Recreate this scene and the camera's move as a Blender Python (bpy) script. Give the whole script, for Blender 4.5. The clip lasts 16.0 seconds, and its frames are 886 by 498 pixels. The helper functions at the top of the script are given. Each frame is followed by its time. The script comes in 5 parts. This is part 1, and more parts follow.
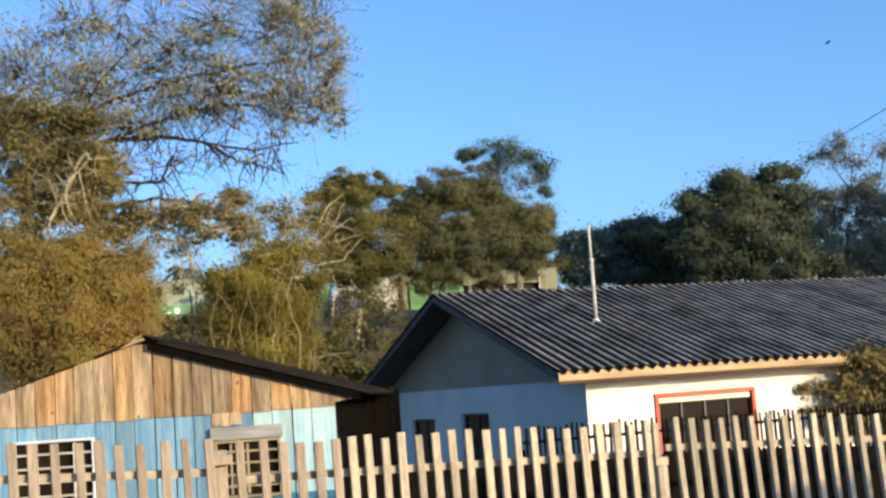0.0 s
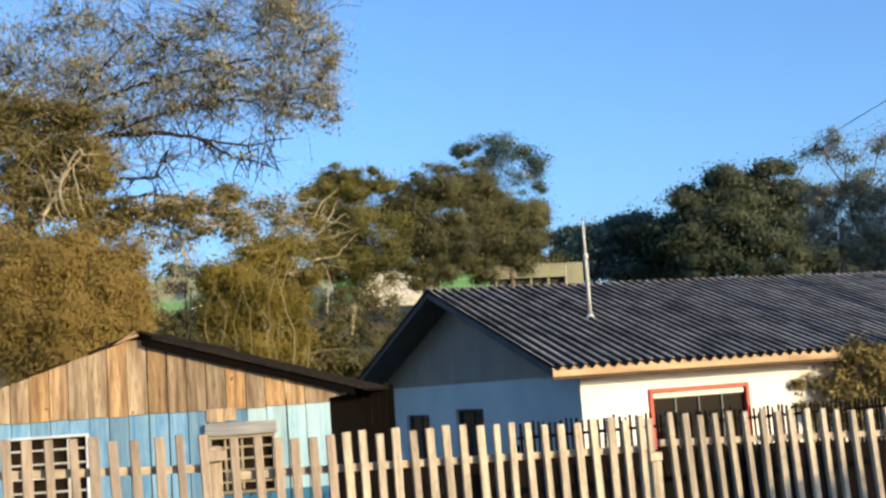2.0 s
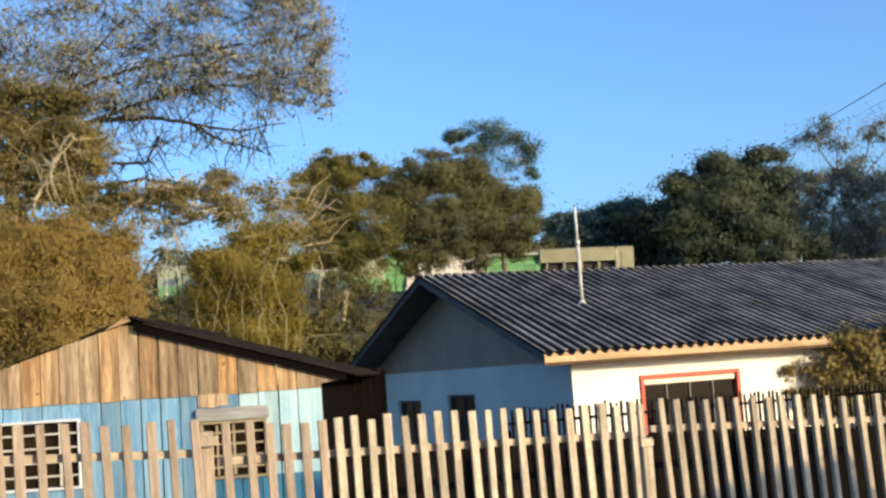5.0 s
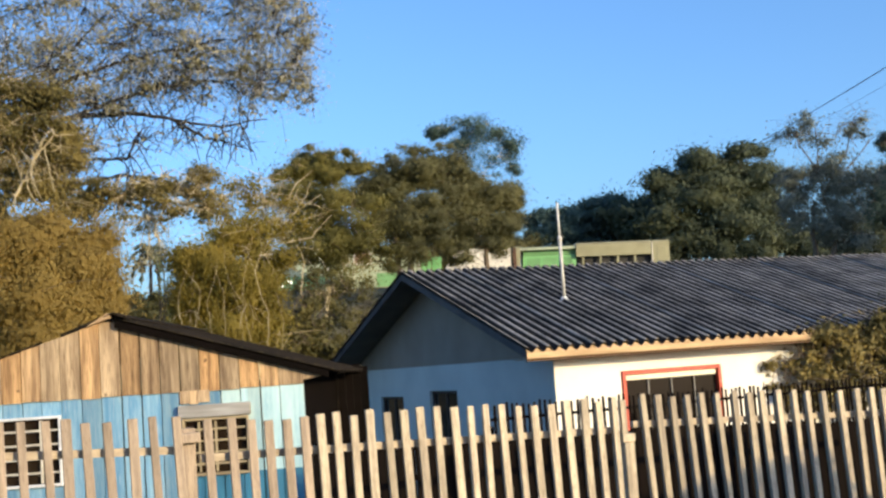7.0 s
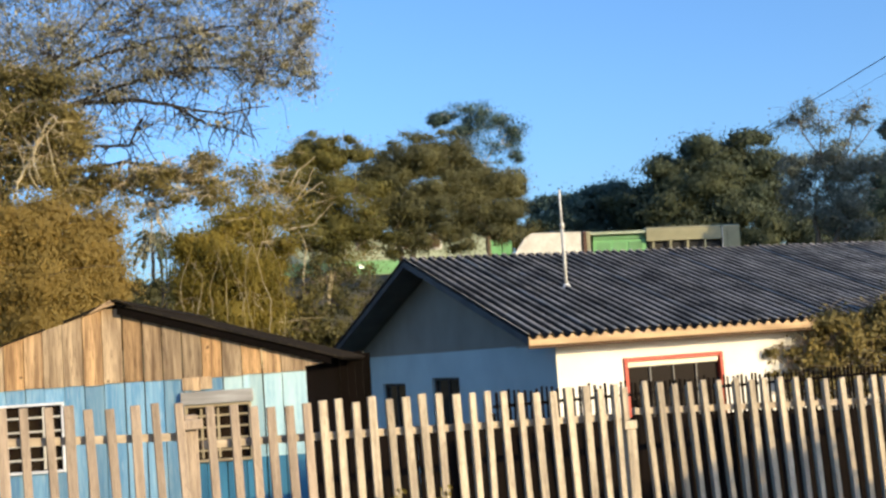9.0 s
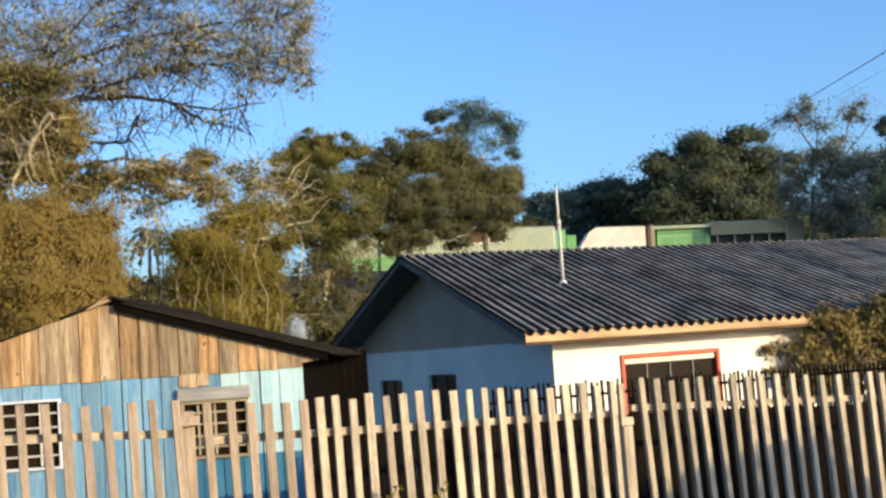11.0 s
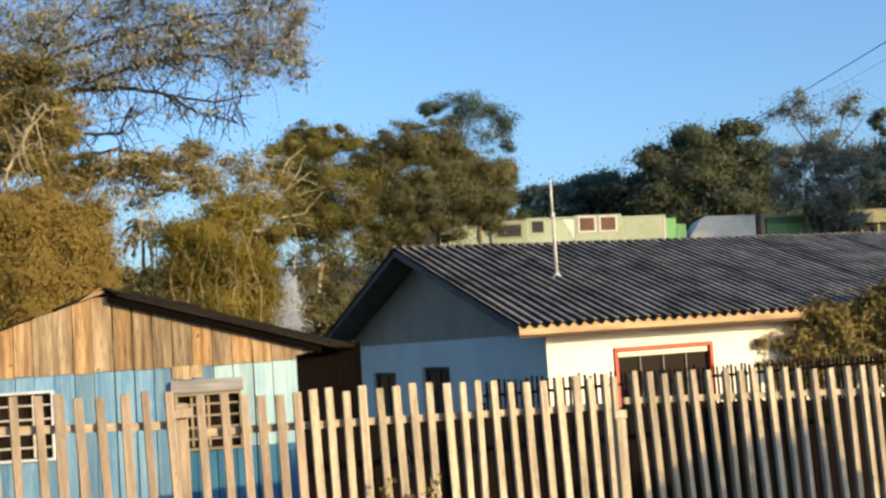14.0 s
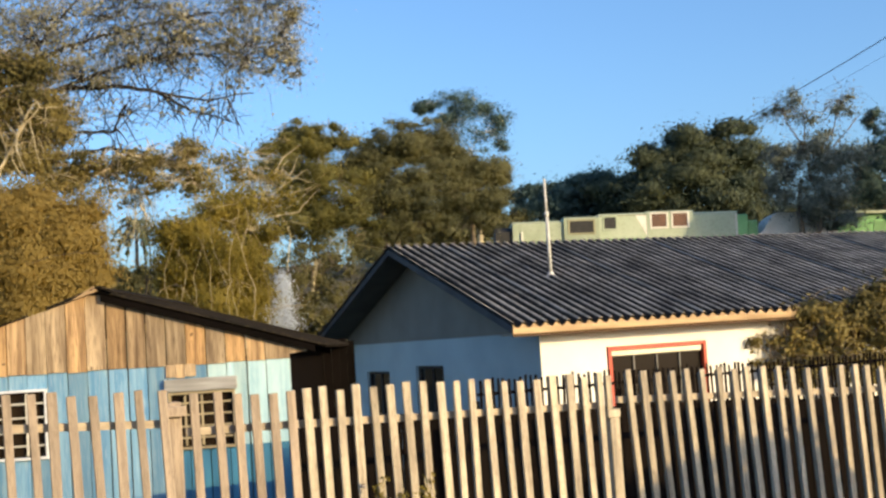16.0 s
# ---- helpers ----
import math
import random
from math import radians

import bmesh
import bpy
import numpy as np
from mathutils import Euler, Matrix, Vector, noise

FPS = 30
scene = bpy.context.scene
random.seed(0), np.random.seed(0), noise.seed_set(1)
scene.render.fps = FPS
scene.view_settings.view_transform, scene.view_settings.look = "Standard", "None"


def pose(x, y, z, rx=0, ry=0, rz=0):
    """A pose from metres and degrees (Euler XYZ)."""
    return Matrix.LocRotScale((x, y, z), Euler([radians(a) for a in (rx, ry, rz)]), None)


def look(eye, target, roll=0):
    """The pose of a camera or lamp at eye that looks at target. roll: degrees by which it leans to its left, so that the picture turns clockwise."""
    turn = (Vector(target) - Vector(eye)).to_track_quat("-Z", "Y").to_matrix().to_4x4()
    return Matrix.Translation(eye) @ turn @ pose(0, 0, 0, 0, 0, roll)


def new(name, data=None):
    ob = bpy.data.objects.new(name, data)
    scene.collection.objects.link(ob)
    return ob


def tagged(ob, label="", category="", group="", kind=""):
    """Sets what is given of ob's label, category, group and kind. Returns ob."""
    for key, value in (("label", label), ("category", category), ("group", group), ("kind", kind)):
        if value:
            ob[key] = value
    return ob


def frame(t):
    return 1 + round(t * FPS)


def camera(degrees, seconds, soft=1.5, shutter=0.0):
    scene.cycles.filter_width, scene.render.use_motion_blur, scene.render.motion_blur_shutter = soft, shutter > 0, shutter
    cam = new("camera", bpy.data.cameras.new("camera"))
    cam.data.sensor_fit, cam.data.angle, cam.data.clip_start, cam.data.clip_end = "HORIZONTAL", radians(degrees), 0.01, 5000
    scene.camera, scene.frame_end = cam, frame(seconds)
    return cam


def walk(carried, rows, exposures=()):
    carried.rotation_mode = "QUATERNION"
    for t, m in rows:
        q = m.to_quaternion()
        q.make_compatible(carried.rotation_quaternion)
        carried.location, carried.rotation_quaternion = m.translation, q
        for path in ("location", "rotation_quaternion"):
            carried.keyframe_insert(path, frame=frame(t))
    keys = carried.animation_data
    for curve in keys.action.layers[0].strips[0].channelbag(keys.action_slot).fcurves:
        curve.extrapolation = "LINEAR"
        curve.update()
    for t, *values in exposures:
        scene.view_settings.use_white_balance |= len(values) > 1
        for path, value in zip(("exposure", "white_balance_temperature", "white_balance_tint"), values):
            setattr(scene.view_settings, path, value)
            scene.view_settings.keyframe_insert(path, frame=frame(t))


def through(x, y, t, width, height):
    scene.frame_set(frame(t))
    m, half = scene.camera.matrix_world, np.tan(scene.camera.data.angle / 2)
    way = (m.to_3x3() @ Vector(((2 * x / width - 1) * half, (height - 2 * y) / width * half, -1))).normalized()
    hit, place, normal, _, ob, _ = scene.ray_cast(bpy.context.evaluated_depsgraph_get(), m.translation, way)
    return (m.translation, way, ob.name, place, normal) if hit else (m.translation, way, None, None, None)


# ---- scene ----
cam = camera(40.0, 16.0, soft=2.6)
EYE = (0.0, 0.0, 2.3)
WALK = [
    (0.0, 0.778, 6.752, 3.872),
    (0.5, 0.741, 6.66, 3.871),
    (1.0, 0.619, 6.554, 3.849),
    (1.5, 0.589, 6.437, 3.805),
    (2.0, 0.517, 6.532, 3.928),
    (2.5, 0.509, 6.283, 3.948),
    (3.0, 0.703, 6.171, 3.913),
    (3.5, 0.618, 6.23, 4.005),
    (4.0, 0.46, 6.123, 3.935),
    (6.5, -0.497, 5.617, 3.922),
    (7.0, -0.699, 5.601, 3.946),
    (7.5, -0.51, 5.301, 3.876),
    (8.0, -0.533, 5.422, 3.902),
    (8.5, -0.565, 5.271, 3.871),
    (9.0, -0.6, 5.0, 3.9),
    (11.5, -0.86, 4.833, 3.853),
    (12.0, -0.976, 4.917, 3.808),
    (12.5, -0.894, 4.638, 3.842),
    (13.0, -0.941, 4.797, 3.766),
    (13.5, -0.979, 4.766, 3.786),
    (14.0, -1.05, 4.47, 3.746),
    (14.5, -1.095, 4.51, 3.745),
    (15.0, -1.242, 4.546, 3.815),
    (15.5, -1.344, 4.37, 3.799),
    (16.0, -1.342, 4.393, 3.702),
]
walk(cam, [(t, pose(*EYE, 90 + p, r, y)) for t, y, p, r in WALK], exposures=[(0.0, 1.3, 6520, 12), (4.0, 1.3, 6600, 12), (7.0, 1.3, 6520, 12), (9.0, 1.3, 6540, 12), (12.0, 1.3, 6850, 12), (14.0, 1.3, 7330, 12), (15.0, 1.3, 7300, 12), (16.0, 1.3, 7170, 12)])

# ---- sky and sun ----
SUN_AZ, SUN_EL = 132.0, 13.0   # degrees clockwise from ahead (+y), and above the horizon
world = bpy.data.worlds.new("world")
scene.world = world
world.use_nodes = True
wn = world.node_tree.nodes
sky = wn.new("ShaderNodeTexSky")
sky.sky_type, sky.sun_disc = "NISHITA", False
sky.sun_elevation, sky.sun_rotation = radians(SUN_EL), radians(SUN_AZ)
sky.air_density, sky.dust_density, sky.ozone_density = 1.0, 2.0, 5.6
world.node_tree.links.new(sky.outputs[0], wn["Background"].inputs[0])
wn["Background"].inputs[1].default_value = 0.128
sun = new("sun", bpy.data.lights.new("sun", "SUN"))
sun.data.energy, sun.data.angle, sun.data.color = 2.38, radians(0.6), (0.97, 0.785, 0.435)
to_sun = Vector((math.sin(radians(SUN_AZ)) * math.cos(radians(SUN_EL)), math.cos(radians(SUN_AZ)) * math.cos(radians(SUN_EL)), math.sin(radians(SUN_EL))))
sun.matrix_world = look(to_sun * 50, (0, 0, 0))


# ---- materials ----
def rgb(c):
    return (*c, 1.0)


def paint(name, base, second=None, rough=0.7, scale=4.0, fine=60.0, bump=0.15, metal=0.0, stretch=(1, 1, 1), shift=0.12, dirt=None, dirt_amount=0.5, spec=0.4, odd=None):
    """Two scales of colour variation, a shift from piece to piece, optional dirt, and a fine bump."""
    m = bpy.data.materials.new(name)
    m.use_nodes = True
    nt = m.node_tree
    n, k = nt.nodes, nt.links.new
    b = n["Principled BSDF"]
    b.inputs["Roughness"].default_value, b.inputs["Metallic"].default_value = rough, metal
    b.inputs["Specular IOR Level"].default_value = spec
    tc, mp = n.new("ShaderNodeTexCoord"), n.new("ShaderNodeMapping")
    mp.inputs["Scale"].default_value = stretch
    k(tc.outputs["Object"], mp.inputs[0])
    oi = n.new("ShaderNodeObjectInfo")
    add = n.new("ShaderNodeVectorMath")
    wide = n.new("ShaderNodeVectorMath")
    wide.operation = "SCALE"
    wide.inputs[0].default_value = (37.0, 61.0, 23.0)
    k(oi.outputs["Random"], wide.inputs[3])
    k(mp.outputs[0], add.inputs[0])
    k(wide.outputs[0], add.inputs[1])
    big, small = n.new("ShaderNodeTexNoise"), n.new("ShaderNodeTexNoise")
    big.inputs["Scale"].default_value, big.inputs["Detail"].default_value = scale, 5
    small.inputs["Scale"].default_value, small.inputs["Detail"].default_value = fine, 3
    k(add.outputs[0], big.inputs[0])
    k(add.outputs[0], small.inputs[0])
    mix = n.new("ShaderNodeMix")
    mix.data_type = "RGBA"
    mix.inputs[6].default_value = rgb(base)
    mix.inputs[7].default_value = rgb(second or tuple(c * 0.7 for c in base))
    ramp = n.new("ShaderNodeMapRange")
    ramp.inputs[1].default_value, ramp.inputs[2].default_value = 0.35, 0.68
    k(big.outputs[0], ramp.inputs[0])
    k(ramp.outputs[0], mix.inputs[0])
    last = mix.outputs[2]
    if dirt:
        d = n.new("ShaderNodeMix")
        d.data_type = "RGBA"
        d.inputs[7].default_value = rgb(dirt)
        r2 = n.new("ShaderNodeMapRange")
        r2.inputs[1].default_value, r2.inputs[2].default_value, r2.inputs[4].default_value = 0.5, 0.72, dirt_amount
        k(small.outputs[0], r2.inputs[0])
        k(r2.outputs[0], d.inputs[0])
        k(last, d.inputs[6])
        last = d.outputs[2]
    if odd:
        o = n.new("ShaderNodeMix")
        o.data_type, o.blend_type = "RGBA", "MULTIPLY"
        o.inputs[7].default_value = rgb(odd)
        pick, turn = n.new("ShaderNodeMapRange"), n.new("ShaderNodeMath")
        turn.operation = "FRACT"
        times = n.new("ShaderNodeMath")
        times.operation, times.inputs[1].default_value = "MULTIPLY", 7.31
        k(oi.outputs["Random"], times.inputs[0])
        k(times.outputs[0], turn.inputs[0])
        pick.inputs[1].default_value, pick.inputs[2].default_value, pick.inputs[4].default_value = 0.55, 0.95, 1.0
        k(turn.outputs[0], pick.inputs[0])
        k(pick.outputs[0], o.inputs[0])
        k(last, o.inputs[6])
        last = o.outputs[2]
    hsv = n.new("ShaderNodeHueSaturation")
    val = n.new("ShaderNodeMapRange")
    val.inputs[3].default_value, val.inputs[4].default_value = 1 - shift, 1 + shift
    k(oi.outputs["Random"], val.inputs[0])
    k(val.outputs[0], hsv.inputs["Value"])
    k(last, hsv.inputs["Color"])
    k(hsv.outputs[0], b.inputs["Base Color"])
    bp = n.new("ShaderNodeBump")
    bp.inputs["Strength"].default_value, bp.inputs["Distance"].default_value = bump, 0.01
    k(small.outputs[0], bp.inputs["Height"])
    k(bp.outputs[0], b.inputs["Normal"])
    return m


def leafy(name, dark, light, through=0.35, wide=0.25):
    """Leaves that differ one from the next, with light shining through them; patches of tint across the crown."""
    m = bpy.data.materials.new(name)
    m.use_nodes = True
    nt = m.node_tree
    n, k = nt.nodes, nt.links.new
    b = n["Principled BSDF"]
    b.inputs["Roughness"].default_value = 0.6
    b.inputs["Specular IOR Level"].default_value = 0.25
    g, tc, nz = n.new("ShaderNodeNewGeometry"), n.new("ShaderNodeTexCoord"), n.new("ShaderNodeTexNoise")
    nz.inputs["Scale"].default_value = wide
    nz.inputs["Detail"].default_value = 3
    k(tc.outputs["Object"], nz.inputs[0])
    s = n.new("ShaderNodeMath")
    s.operation = "MULTIPLY_ADD"
    s.inputs[1].default_value = 0.38
    k(g.outputs["Random Per Island"], s.inputs[0])
    r = n.new("ShaderNodeMapRange")
    r.inputs[1].default_value, r.inputs[2].default_value, r.inputs[4].default_value = 0.38, 0.62, 0.62
    k(nz.outputs[0], r.inputs[0])
    k(r.outputs[0], s.inputs[2])
    mix = n.new("ShaderNodeMix")
    mix.data_type = "RGBA"
    mix.inputs[6].default_value, mix.inputs[7].default_value = rgb(dark), rgb(light)
    k(s.outputs[0], mix.inputs[0])
    k(mix.outputs[2], b.inputs["Base Color"])
    tr, ms = n.new("ShaderNodeBsdfTranslucent"), n.new("ShaderNodeMixShader")
    k(mix.outputs[2], tr.inputs[0])
    ms.inputs[0].default_value = through
    k(b.outputs[0], ms.inputs[1])
    k(tr.outputs[0], ms.inputs[2])
    k(ms.outputs[0], n["Material Output"].inputs[0])
    return m


def clear_glass(name, tint=(0.02, 0.015, 0.012)):
    m = bpy.data.materials.new(name)
    m.use_nodes = True
    b = m.node_tree.nodes["Principled BSDF"]
    b.inputs["Base Color"].default_value = rgb(tint)
    b.inputs["Roughness"].default_value = 0.08
    b.inputs["Specular IOR Level"].default_value = 0.22
    return m


WHITE = paint("white_wall_paint", (0.80, 0.76, 0.70), (0.72, 0.67, 0.60), 0.85, 1.2, 40, 0.1, shift=0.0)
GABLE_PLASTER = paint("grey_plaster", (0.37, 0.325, 0.265), (0.29, 0.255, 0.21), 0.9, 1.0, 30, 0.2, shift=0.0, spec=0.1)
GABLE_BLUE = paint("whitewashed_wall_paint", (0.67, 0.765, 0.735), (0.58, 0.67, 0.65), 0.85, 1.2, 40, 0.1, shift=0.0)
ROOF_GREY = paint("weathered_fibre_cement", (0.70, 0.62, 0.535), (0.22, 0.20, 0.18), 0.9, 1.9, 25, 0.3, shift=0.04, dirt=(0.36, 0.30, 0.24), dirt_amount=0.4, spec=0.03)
EAVE_WOOD = paint("pale_eave_board", (0.50, 0.34, 0.19), (0.30, 0.19, 0.10), 0.7, 5, 50, 0.25, stretch=(0.3, 1, 2))
BROWN_STRIP = paint("brown_eave_shadow", (0.12, 0.07, 0.042), (0.08, 0.05, 0.03), 0.85, 4, 40, spec=0.1)
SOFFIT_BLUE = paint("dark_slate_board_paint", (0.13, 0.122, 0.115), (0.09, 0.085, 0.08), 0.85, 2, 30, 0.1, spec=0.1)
DARK_WOOD = paint("dark_rafter_wood", (0.10, 0.08, 0.065), (0.06, 0.05, 0.04), 0.8, 3, 40)
def valley_shade_grime(m, low, high, colour):
    """Darkens the corrugation troughs: lichen, soot, and the trough shade put into the colour."""
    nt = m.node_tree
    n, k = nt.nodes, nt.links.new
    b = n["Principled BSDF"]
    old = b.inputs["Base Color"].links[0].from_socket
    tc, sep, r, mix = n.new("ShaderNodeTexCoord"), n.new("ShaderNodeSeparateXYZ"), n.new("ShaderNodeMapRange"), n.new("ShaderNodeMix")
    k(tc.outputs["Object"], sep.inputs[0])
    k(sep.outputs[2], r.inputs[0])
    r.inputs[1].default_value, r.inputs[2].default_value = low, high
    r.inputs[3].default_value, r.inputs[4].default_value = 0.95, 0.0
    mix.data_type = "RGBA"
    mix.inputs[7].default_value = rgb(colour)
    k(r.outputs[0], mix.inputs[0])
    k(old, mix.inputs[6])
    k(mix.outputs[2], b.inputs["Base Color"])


# Trough shade and grime are both carried by this near-black colour.
valley_shade_grime(ROOF_GREY, 0.018, 0.043, (0.012, 0.010, 0.0085))
RED = paint("red_window_paint", (0.55, 0.07, 0.035), (0.42, 0.05, 0.03), 0.5, 5, 60, 0.05)
CREAM = paint("cream_paint", (0.72, 0.66, 0.52), (0.62, 0.55, 0.42), 0.6, 3, 50, 0.08)
# The darkness of an unlit interior is put into this colour.
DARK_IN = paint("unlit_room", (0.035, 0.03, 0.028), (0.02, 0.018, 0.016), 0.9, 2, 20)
# Near-black colour holds the deep shade in the gap beside the shed.
NEAR_BLACK = paint("near_black_board", (0.007, 0.005, 0.0045), (0.005, 0.004, 0.0035), 0.95, 2, 20, spec=0.02)
# Opaque pane whose dark colour stands for the unlit inside of the shed.
DUSTY_PANE = paint("dusty_unlit_window_pane", (0.012, 0.007, 0.005), (0.024, 0.016, 0.009), 0.6, 5, 30, 0.05, spec=0.03)
BAR_DULL = paint("dull_cream_bar_paint", (0.62, 0.58, 0.50), (0.46, 0.42, 0.36), 0.7, 5, 60, 0.06)
WHITE_BAR = paint("white_window_bar_paint", (0.80, 0.80, 0.82), (0.66, 0.65, 0.66), 0.6, 5, 60, 0.06)
OLIVE_WOOD = paint("dull_olive_window_wood", (0.36, 0.29, 0.18), (0.24, 0.19, 0.12), 0.8, 4, 40, 0.2)
GLASS = clear_glass("dark_window_glass")
MAST_PAINT = paint("pale_grey_pipe_paint", (0.60, 0.58, 0.54), (0.46, 0.44, 0.41), 0.6, 6, 60, 0.05)
OLD_STEEL = paint("dull_window_steel", (0.20, 0.19, 0.18), (0.14, 0.13, 0.12), 0.6, 5, 60)
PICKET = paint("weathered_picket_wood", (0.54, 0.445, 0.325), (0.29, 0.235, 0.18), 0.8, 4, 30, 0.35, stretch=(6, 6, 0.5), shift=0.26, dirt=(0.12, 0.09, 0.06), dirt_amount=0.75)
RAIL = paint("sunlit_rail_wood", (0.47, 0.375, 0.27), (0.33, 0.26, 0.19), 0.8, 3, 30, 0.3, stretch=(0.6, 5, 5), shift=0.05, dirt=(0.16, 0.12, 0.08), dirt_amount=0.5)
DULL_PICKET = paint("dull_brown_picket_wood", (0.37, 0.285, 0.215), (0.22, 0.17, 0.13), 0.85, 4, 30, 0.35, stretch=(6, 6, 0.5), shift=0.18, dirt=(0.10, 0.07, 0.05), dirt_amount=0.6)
# Near-black: the shade behind the front fence is put into this wood colour.
OLD_PICKET = paint("shade_dark_old_picket_wood", (0.009, 0.0065, 0.0055), (0.006, 0.0045, 0.004), 0.9, 4, 45, 0.3, stretch=(4, 4, 0.5), shift=0.25, spec=0.03)
RAW_PLANK = paint("bare_brown_plank", (0.54, 0.395, 0.245), (0.165, 0.105, 0.06), 0.75, 2.2, 14, 0.4, stretch=(6, 6, 0.4), shift=0.32, dirt=(0.09, 0.052, 0.03), dirt_amount=0.78, odd=(1.15, 0.95, 0.70))
def knots(m, colour, scale=3.2, reach=0.085):
    """Dark knots and nail stains scattered over planks."""
    nt = m.node_tree
    n, k = nt.nodes, nt.links.new
    b = n["Principled BSDF"]
    old = b.inputs["Base Color"].links[0].from_socket
    tc, v, r, mix, warp, add = n.new("ShaderNodeTexCoord"), n.new("ShaderNodeTexVoronoi"), n.new("ShaderNodeMapRange"), n.new("ShaderNodeMix"), n.new("ShaderNodeTexNoise"), n.new("ShaderNodeMixRGB")
    v.inputs["Scale"].default_value = scale
    warp.inputs["Scale"].default_value = 9.0
    add.blend_type, add.inputs[0].default_value = "ADD", 0.06
    k(tc.outputs["Object"], warp.inputs[0])
    k(tc.outputs["Object"], add.inputs[1])
    k(warp.outputs["Color"], add.inputs[2])
    k(add.outputs[0], v.inputs["Vector"])
    k(v.outputs["Distance"], r.inputs[0])
    r.inputs[1].default_value, r.inputs[2].default_value = reach * 0.4, reach
    r.inputs[3].default_value, r.inputs[4].default_value = 0.85, 0.0
    mix.data_type = "RGBA"
    mix.inputs[7].default_value = rgb(colour)
    k(r.outputs[0], mix.inputs[0])
    k(old, mix.inputs[6])
    k(mix.outputs[2], b.inputs["Base Color"])


knots(RAW_PLANK, (0.07, 0.035, 0.018))
BLUE_PLANK = paint("worn_blue_plank_paint", (0.10, 0.26, 0.44), (0.235, 0.42, 0.56), 0.7, 2.2, 16, 0.3, stretch=(6, 6, 0.35), shift=0.30, dirt=(0.45, 0.56, 0.60), dirt_amount=0.5)
MINT_PLANK = paint("pale_mint_plank_paint", (0.45, 0.62, 0.64), (0.27, 0.45, 0.53), 0.7, 2.5, 24, 0.3, stretch=(6, 6, 0.45), shift=0.14, dirt=(0.60, 0.70, 0.68), dirt_amount=0.5)
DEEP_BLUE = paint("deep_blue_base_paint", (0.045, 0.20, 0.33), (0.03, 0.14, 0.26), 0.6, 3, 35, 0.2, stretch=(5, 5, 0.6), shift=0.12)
SHED_ROOF = paint("dark_mossy_roof_sheet", (0.022, 0.017, 0.013), (0.014, 0.012, 0.010), 0.95, 2, 30, 0.4, dirt=(0.075, 0.055, 0.03), dirt_amount=0.4, spec=0.03)
TWIG = paint("pale_twig_haze", (0.36, 0.36, 0.35), (0.25, 0.25, 0.245), 0.9, 2, 25)
BARK = paint("grey_brown_bark", (0.17, 0.13, 0.09), (0.10, 0.075, 0.055), 0.9, 2, 25, 0.5)
PALE_BARK = paint("pale_bark", (0.52, 0.43, 0.27), (0.34, 0.27, 0.16), 0.85, 2, 25, 0.4)
DARK_BARK = paint("dark_bark", (0.034, 0.028, 0.024), (0.02, 0.017, 0.015), 0.9, 2, 25, 0.5)
GROUND = paint("dry_grass_and_earth", (0.13, 0.105, 0.045), (0.075, 0.07, 0.03), 0.95, 0.25, 6, 0.4, dirt=(0.16, 0.11, 0.06), dirt_amount=0.5)
BALLAST = paint("brown_track_bed", (0.16, 0.115, 0.08), (0.10, 0.075, 0.055), 0.95, 0.8, 12, 0.5)
L_OLIVE = leafy("olive_leaf", (0.05, 0.05, 0.016), (0.155, 0.13, 0.042), 0.3, 0.8)
L_BROWN = leafy("brown_olive_leaf", (0.07, 0.064, 0.02), (0.27, 0.21, 0.07), 0.35, 0.8)
L_GOLD = leafy("golden_leaf", (0.255, 0.180, 0.050), (0.385, 0.275, 0.080), 0.52, 0.7)
L_YELLOW = leafy("yellow_green_leaf", (0.145, 0.118, 0.020), (0.335, 0.255, 0.048), 0.5, 0.9)
L_MID = leafy("grey_green_leaf", (0.048, 0.052, 0.024), (0.175, 0.162, 0.068), 0.3, 0.35)
L_GREY = leafy("dull_grey_green_leaf", (0.095, 0.12, 0.105), (0.245, 0.26, 0.205), 0.3, 0.5)
L_YELLOW2 = leafy("olive_yellow_leaf", (0.055, 0.056, 0.016), (0.205, 0.178, 0.045), 0.35, 0.4)
L_DARK = leafy("dark_green_leaf", (0.040, 0.060, 0.042), (0.118, 0.130, 0.068), 0.35, 0.3)
L_BLUE = leafy("far_green_leaf", (0.045, 0.080, 0.074), (0.105, 0.160, 0.135), 0.32, 0.3)
L_BRONZE = leafy("bronze_leaf", (0.06, 0.054, 0.02), (0.34, 0.26, 0.085), 0.3, 1.6)
L_SPARSE = leafy("sparse_olive_leaf", (0.11, 0.108, 0.055), (0.42, 0.37, 0.22), 0.35, 0.9)


# ---- mesh helpers ----
def part(name, bm, material, parent=None, label="", smooth=False):
    """Link a bmesh as one mesh object, under a thing or a part."""
    me = bpy.data.meshes.new(name)
    bm.to_mesh(me)
    bm.free()
    me.materials.append(material)
    if smooth:
        me.polygons.foreach_set("use_smooth", [True] * len(me.polygons))
    ob = new(name, me)
    ob.parent = parent
    if label:
        tagged(ob, label)
    return ob


def share(name, me, parent, m):
    """Another object on a mesh that exists already."""
    ob = new(name, me)
    ob.parent = parent
    ob.matrix_basis = m
    return ob


